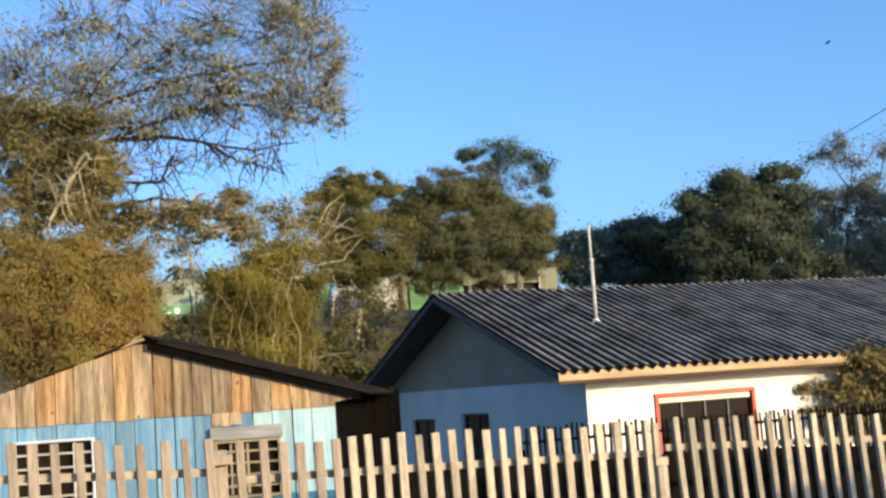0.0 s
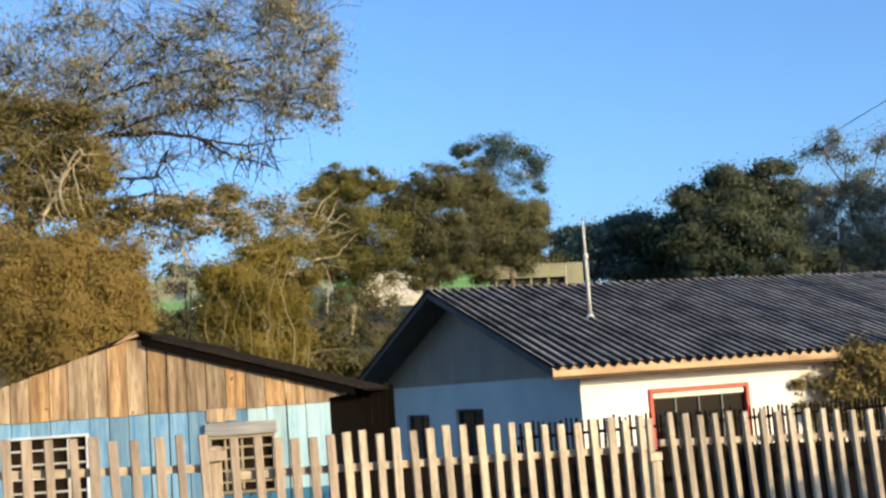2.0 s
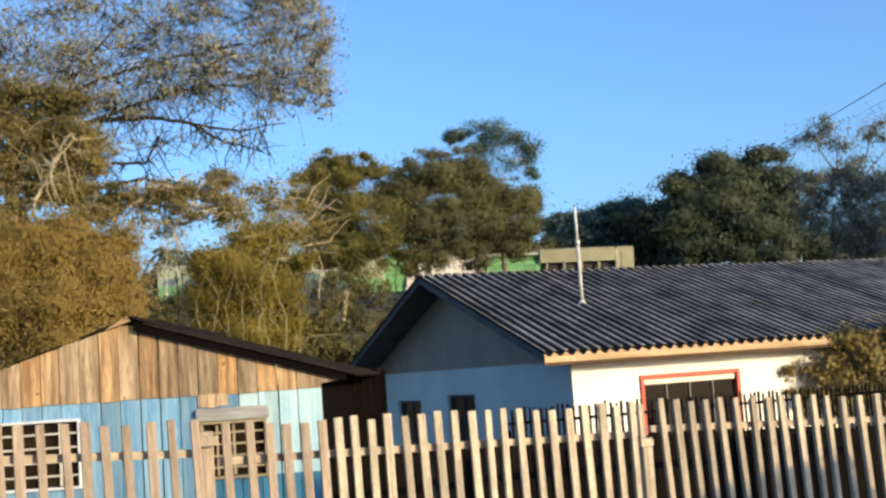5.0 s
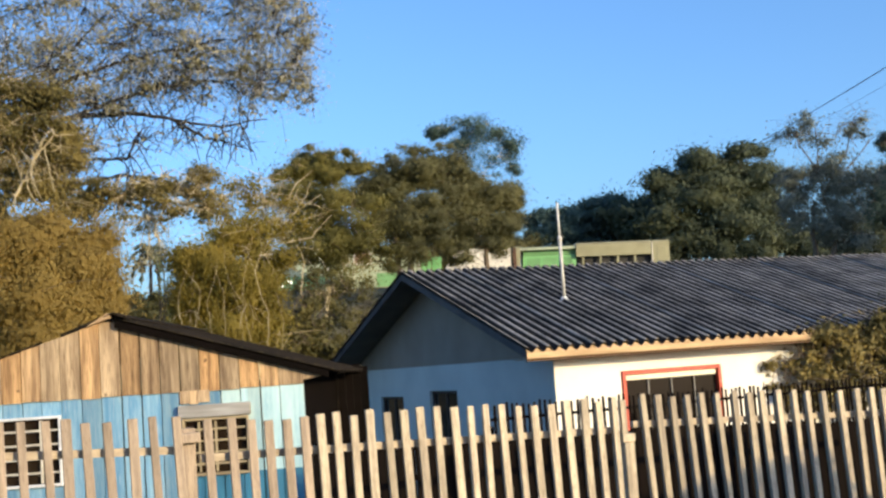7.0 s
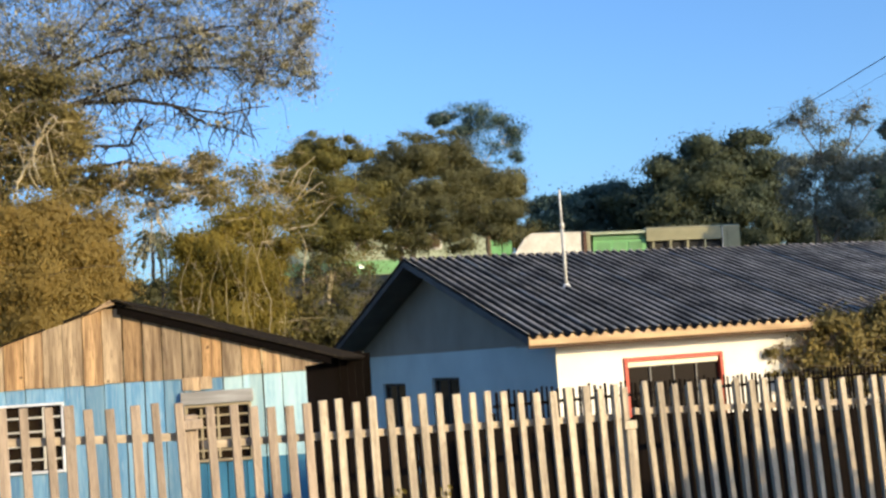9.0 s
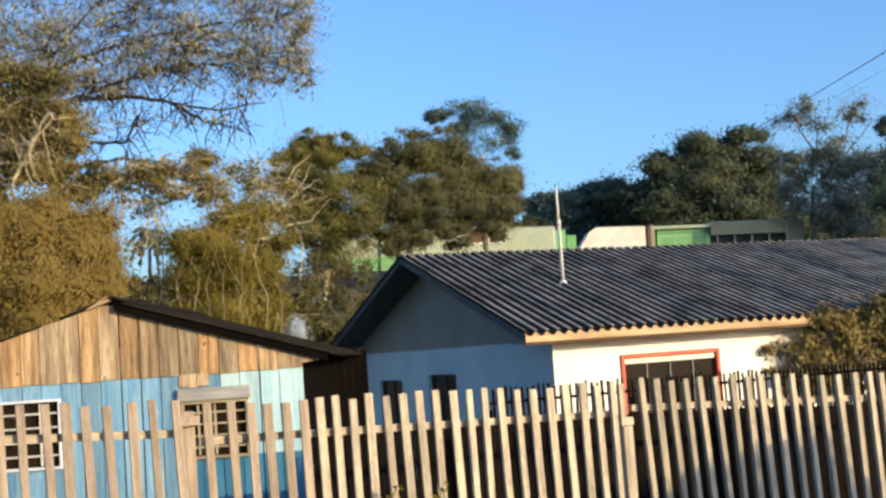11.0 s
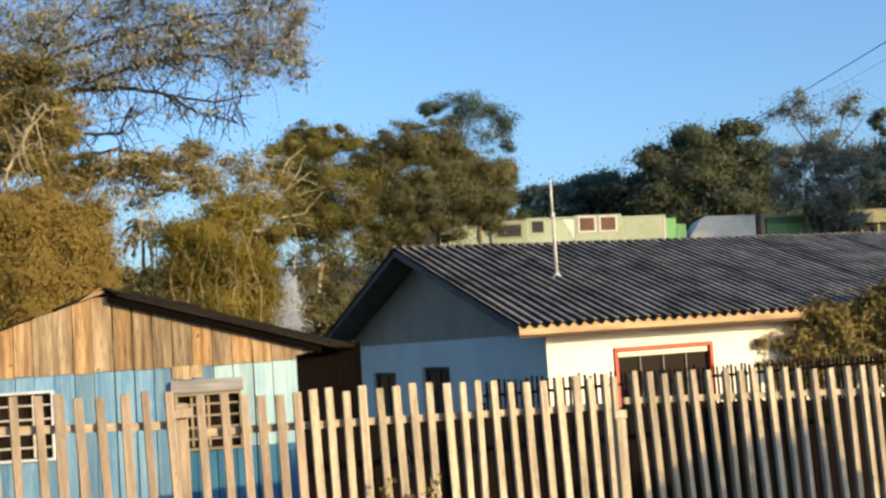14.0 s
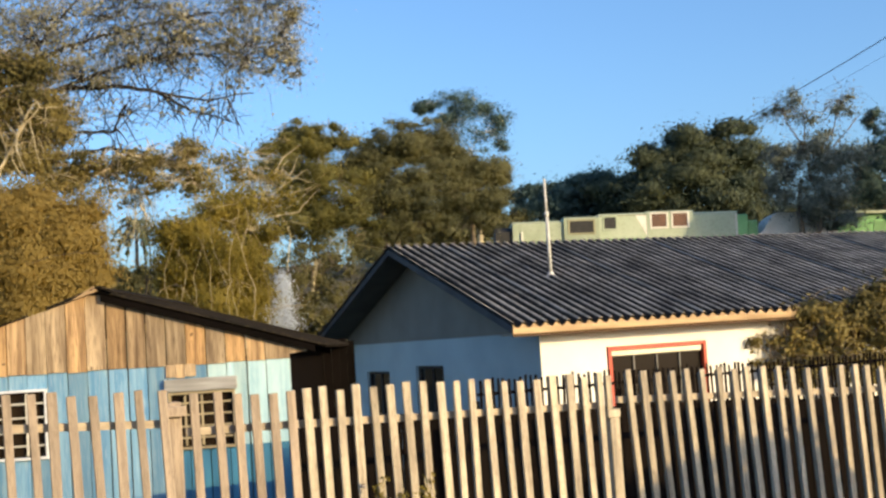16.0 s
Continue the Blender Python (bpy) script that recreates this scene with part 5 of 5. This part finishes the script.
def leading_engine():
    e = thing("locomotive", track_pose(29.2), "cream and green diesel locomotive with white cab, rolling behind the trees", "locomotive", "coupled locomotives")
    part("underframe", boxes((-0.1, -1.4, 0.85, -17.6, 1.4, 1.15), bevel=0.02), LOCO_DARK, e)
    truck(e, -3.0)
    truck(e, -14.3)
    part("fuel_tank", boxes((-6.5, -1.2, 0.35, -10.8, 1.2, 0.84), bevel=0.08), LOCO_DARK, e)
    part("end_hood", hood(0.0, -1.25, 1.15, 3.86, 1.38), LOCO_CREAM, e, "cream hood end")
    part("end_panel", boxes((-0.25, -1.42, 1.6, -0.95, -1.385, 3.4), bevel=0.01), LOCO_CREAM, e)
    part("end_post", boxes((-1.33, -1.44, 1.15, -1.27, -1.36, 3.7)), LOCO_WHITE, e)
    part("radiator_hood", hood(-1.36, -7.0, 2.82, 3.86, 1.40), LOCO_CREAM, e, "cream radiator hood")
    part("lower_hood", hood(-1.36, -7.0, 1.15, 2.815, 0.95, 0.02), LOCO_DARK, e, "dark recessed radiator openings")
    for x in (-2.6, -3.9, -5.2, -6.5):
        part("hood_pillar", boxes((x - 0.07, -1.36, 1.15, x + 0.07, -1.22, 2.815)), LOCO_CREAM, e)
    part("engine_hood", hood(-7.0, -11.0, 1.15, 3.02, 1.05, 0.05), LOCO_MID, e, "green engine hood")
    part("vent_band", hood(-7.02, -10.95, 3.025, 3.46, 0.92, 0.02), LOCO_GREEN, e, "dark green vent band")
    part("roof_walk", hood(-7.0, -11.2, 3.465, 3.68, 1.30, 0.05), LOCO_PALE, e, "pale green roof edge")
    for x in (-7.3, -8.5, -9.7):
        part("hood_door", boxes((x, -1.09, 1.5, x - 1.0, -1.055, 2.85), bevel=0.01), LOCO_GREEN, e)
    part("stack", hood(-9.2, -10.0, 3.685, 3.80, 0.3), LOCO_DARK, e)
    part("cab_post", hood(-11.22, -11.5, 1.15, 3.78, 1.40), LOCO_CREAM, e)
    part("cab_corner", hood(-11.505, -11.72, 1.15, 3.78, 1.36), LOCO_BROWN, e, "brown cab corner panel")
    part("cab_recess", hood(-11.725, -11.93, 1.15, 3.72, 1.25), LOCO_DARK, e)
    part("cab", prism([(-11.935, 1.15), (-11.935, 3.72), (-15.6, 3.76), (-16.1, 3.45), (-16.75, 2.5), (-17.0, 2.1), (-17.1, 1.15)], -1.40, 1.40), LOCO_WHITE, e, "white cab with a sloping nose")
    part("nose", hood(-17.11, -17.82, 1.15, 3.3, 1.1), LOCO_MID, e, "green nose")
    part("roof_line", hood(-12.0, -15.5, 3.765, 3.82, 1.2, 0.03), LOCO_DARK, e)
    railings(e, -7.0, -11.1, 1.15, 1.3)
    return e


def trailing_engine():
    e = thing("locomotive", track_pose(29.2 - 17.9), "pale green diesel locomotive with cream window frames", "locomotive", "coupled locomotives")
    part("underframe", boxes((0, -1.4, 0.85, -18.8, 1.4, 1.15), bevel=0.02), LOCO_DARK, e)
    truck(e, -3.2)
    truck(e, -15.6)
    part("fuel_tank", boxes((-7.0, -1.2, 0.35, -11.6, 1.2, 0.84), bevel=0.08), LOCO_DARK, e)
    part("front_hood", hood(0.0, -0.78, 1.15, 3.75, 1.30), LOCO_MID, e, "green hood end")
    part("front_body", hood(-0.785, -4.1, 1.15, 4.02, 1.35), LOCO_PALE, e)
    part("edge_trim", boxes((-0.80, -1.38, 1.15, -0.94, -1.352, 3.8)), LOCO_WHITE, e)
    part("window_bay", hood(-4.1, -7.65, 1.15, 4.20, 1.40), LOCO_PALE, e, "raised window bay")
    side_window(e, -7.42, -6.05, 2.86, 4.10, LOCO_WHITE, 1.40)
    side_window(e, -5.83, -4.45, 2.86, 4.10, LOCO_WHITE, 1.40)
    part("bay_flare", prism([(-7.655, 2.3), (-7.655, 3.9), (-8.5, 3.95)], -1.37, -1.352), LOCO_WHITE, e)
    part("mid_body", hood(-7.66, -11.25, 1.15, 4.12, 1.35), LOCO_PALE, e)
    part("roof_edge", boxes((-7.7, -1.37, 3.92, -11.2, -1.352, 3.99)), LOCO_CREAM, e)
    side_window(e, -11.0, -9.85, 2.85, 3.98, LOCO_PALE)
    part("window_box", hood(-11.255, -13.9, 1.15, 3.97, 1.42), LOCO_PALE, e, "pale green window section")
    side_window(e, -13.62, -11.55, 2.62, 3.78, LOCO_CREAM, 1.42)
    part("rear_hood", hood(-13.905, -17.75, 1.15, 3.76, 1.22), LOCO_PALE, e, "pale green rear hood")
    part("marker_post", boxes((-16.98, -1.36, 1.4, -17.16, -1.278, 2.95), bevel=0.02), LOCO_WHITE, e)
    # Added panels: the paint's deeper green in shade is put into their colour.
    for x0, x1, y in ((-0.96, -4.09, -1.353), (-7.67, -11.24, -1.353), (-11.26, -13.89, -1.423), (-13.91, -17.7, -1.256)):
        part("lower_panel", boxes((x0, y - 0.02, 1.2, x1, y, 2.2), bevel=0.006), LOCO_SHADED, e, "lower side panel in the greener colour the paint has in shade")
    part("tail", hood(-17.76, -19.05, 1.15, 3.42, 1.0, 0.4), LOCO_DARK, e, "sooty black rounded tail")
    for x, z in ((-10.54, 1.81), (-11.22, 1.56)):
        bm = bmesh.new()
        rod(bm, (x, -1.37, z), (x, -1.47, z), 0.17, 0.17, 14)
        part("lamp", bm, LAMP, e, "lit pale yellow lamp")
    railings(e, -13.9, -18.6, 1.15, 1.25, LOCO_MID)
    return e


TRAIN = [(leading_engine(), 0.0), (trailing_engine(), 17.9)]


def railway():
    rail = pose(10, TRACK_Y, 7.95 - GRADE * 31.45, 0, math.degrees(math.atan(GRADE)), 0)
    bed = thing("railway_track", rail, "railway track on a brown ballast bed", "track", kind="structure")
    part("ballast", prism([(-2.6, -0.75), (2.6, -0.75), (1.7, -0.16), (-1.7, -0.16)], -70, 70), BALLAST, bed).matrix_basis = pose(0, 0, 0, 0, 0, 90)
    for y in (-0.5, 0.5):
        part("rail", boxes((-70, y * 1.6 - 0.035, -0.14, 70, y * 1.6 + 0.035, 0.0)), LOCO_DARK, bed)


railway()


# ---- wires ----
def cable(a, b, sag, r):
    pts = [Vector(a).lerp(Vector(b), i / 24) - Vector((0, 0, sag * 4 * (i / 24) * (1 - i / 24))) for i in range(25)]
    v, f = tube(pts, [r] * 25, 6)
    return tagged(raw("overhead_cable", v, f, LOCO_DARK), "thin black overhead cable across the sky", "cable", "overhead cables")


cable((27.95, 120, 19.77), (13.63, 25, 9.84), 0.3, 0.017)
cable((29.6, 120, 19.5), (14.1, 25, 9.62), 0.3, 0.005)


fences()


# ---- small bird ----
def bird():
    """A dark finch in flight: x ahead."""
    b = thing("bird", BIRD[0][1], "small dark bird darting down across the sky", "bird")
    bm = bmesh.new()
    bmesh.ops.create_uvsphere(bm, u_segments=10, v_segments=8, radius=1.0)
    for v in bm.verts:
        taper = 1.0 - 0.45 * max(0.0, -v.co.x)
        v.co = Vector((v.co.x * 0.034, v.co.y * 0.014 * taper, v.co.z * 0.013 * taper))
    part("body", bm, DARK_BARK, b, smooth=True)
    bm = bmesh.new()
    bmesh.ops.create_uvsphere(bm, u_segments=8, v_segments=6, radius=0.010)
    rod(bm, (0.008, 0, 0), (0.018, 0, -0.001), 0.003, 0.0005, 6)
    part("head", bm, DARK_BARK, b, smooth=True).matrix_basis = pose(0.036, 0, 0.005)
    for side in (-1, 1):
        wing = prism([(0.016, 0.0), (0.020, 0.018), (0.006, 0.052), (-0.012, 0.040), (-0.016, 0.0)], 0.0, 0.002)
        part("wing", wing, DARK_BARK, b).matrix_basis = pose(0, side * 0.010, 0.004, -90 * side + 25 * side, 0, 0)
    part("tail", prism([(-0.028, 0.004), (-0.062, 0.012), (-0.062, -0.012), (-0.028, -0.004)], -0.001, 0.001), DARK_BARK, b).matrix_basis = pose(0, 0, 0, 90, 0, 0)
    for piece in b.children:
        piece.data.transform(Matrix.Scale(0.75, 4))
        piece.matrix_basis.translation *= 0.75
    return b


def heading(p, q):
    d = Vector(q) - Vector(p)
    return Matrix.Translation(p) @ d.to_track_quat("X", "Z").to_matrix().to_4x4()


BIRD_WAY = [(0.0, (3.95, 12.0, 5.54)), (0.1, (2.98, 12.0, 5.09)), (0.3, (0.95, 12.2, 3.6)), (0.5, (-0.69, 12.5, 1.55)), (0.6, (-1.0, 12.6, 0.9)), (16.0, (-1.02, 12.62, 0.86))]
BIRD = [(t, heading(p, BIRD_WAY[min(i + 1, 4)][1] if i < 4 else (-2.0, 13.0, 0.5))) for i, (t, p) in enumerate(BIRD_WAY)]
FINCH = bird()


def motions():
    for ob, off in TRAIN:
        walk(ob, [(t, track_pose(s - off)) for t, s in RUN])
    walk(FINCH, BIRD)
    rise = [(0.0, -2.4), (8.8, -2.3), (10.0, -1.6), (11.3, -0.75), (12.5, 0.0), (16.0, 0.05)]
    walk(PLUME, [(t, Matrix.Translation(PLUME_FOOT + Vector((0, 0, z)))) for t, z in rise])


motions()
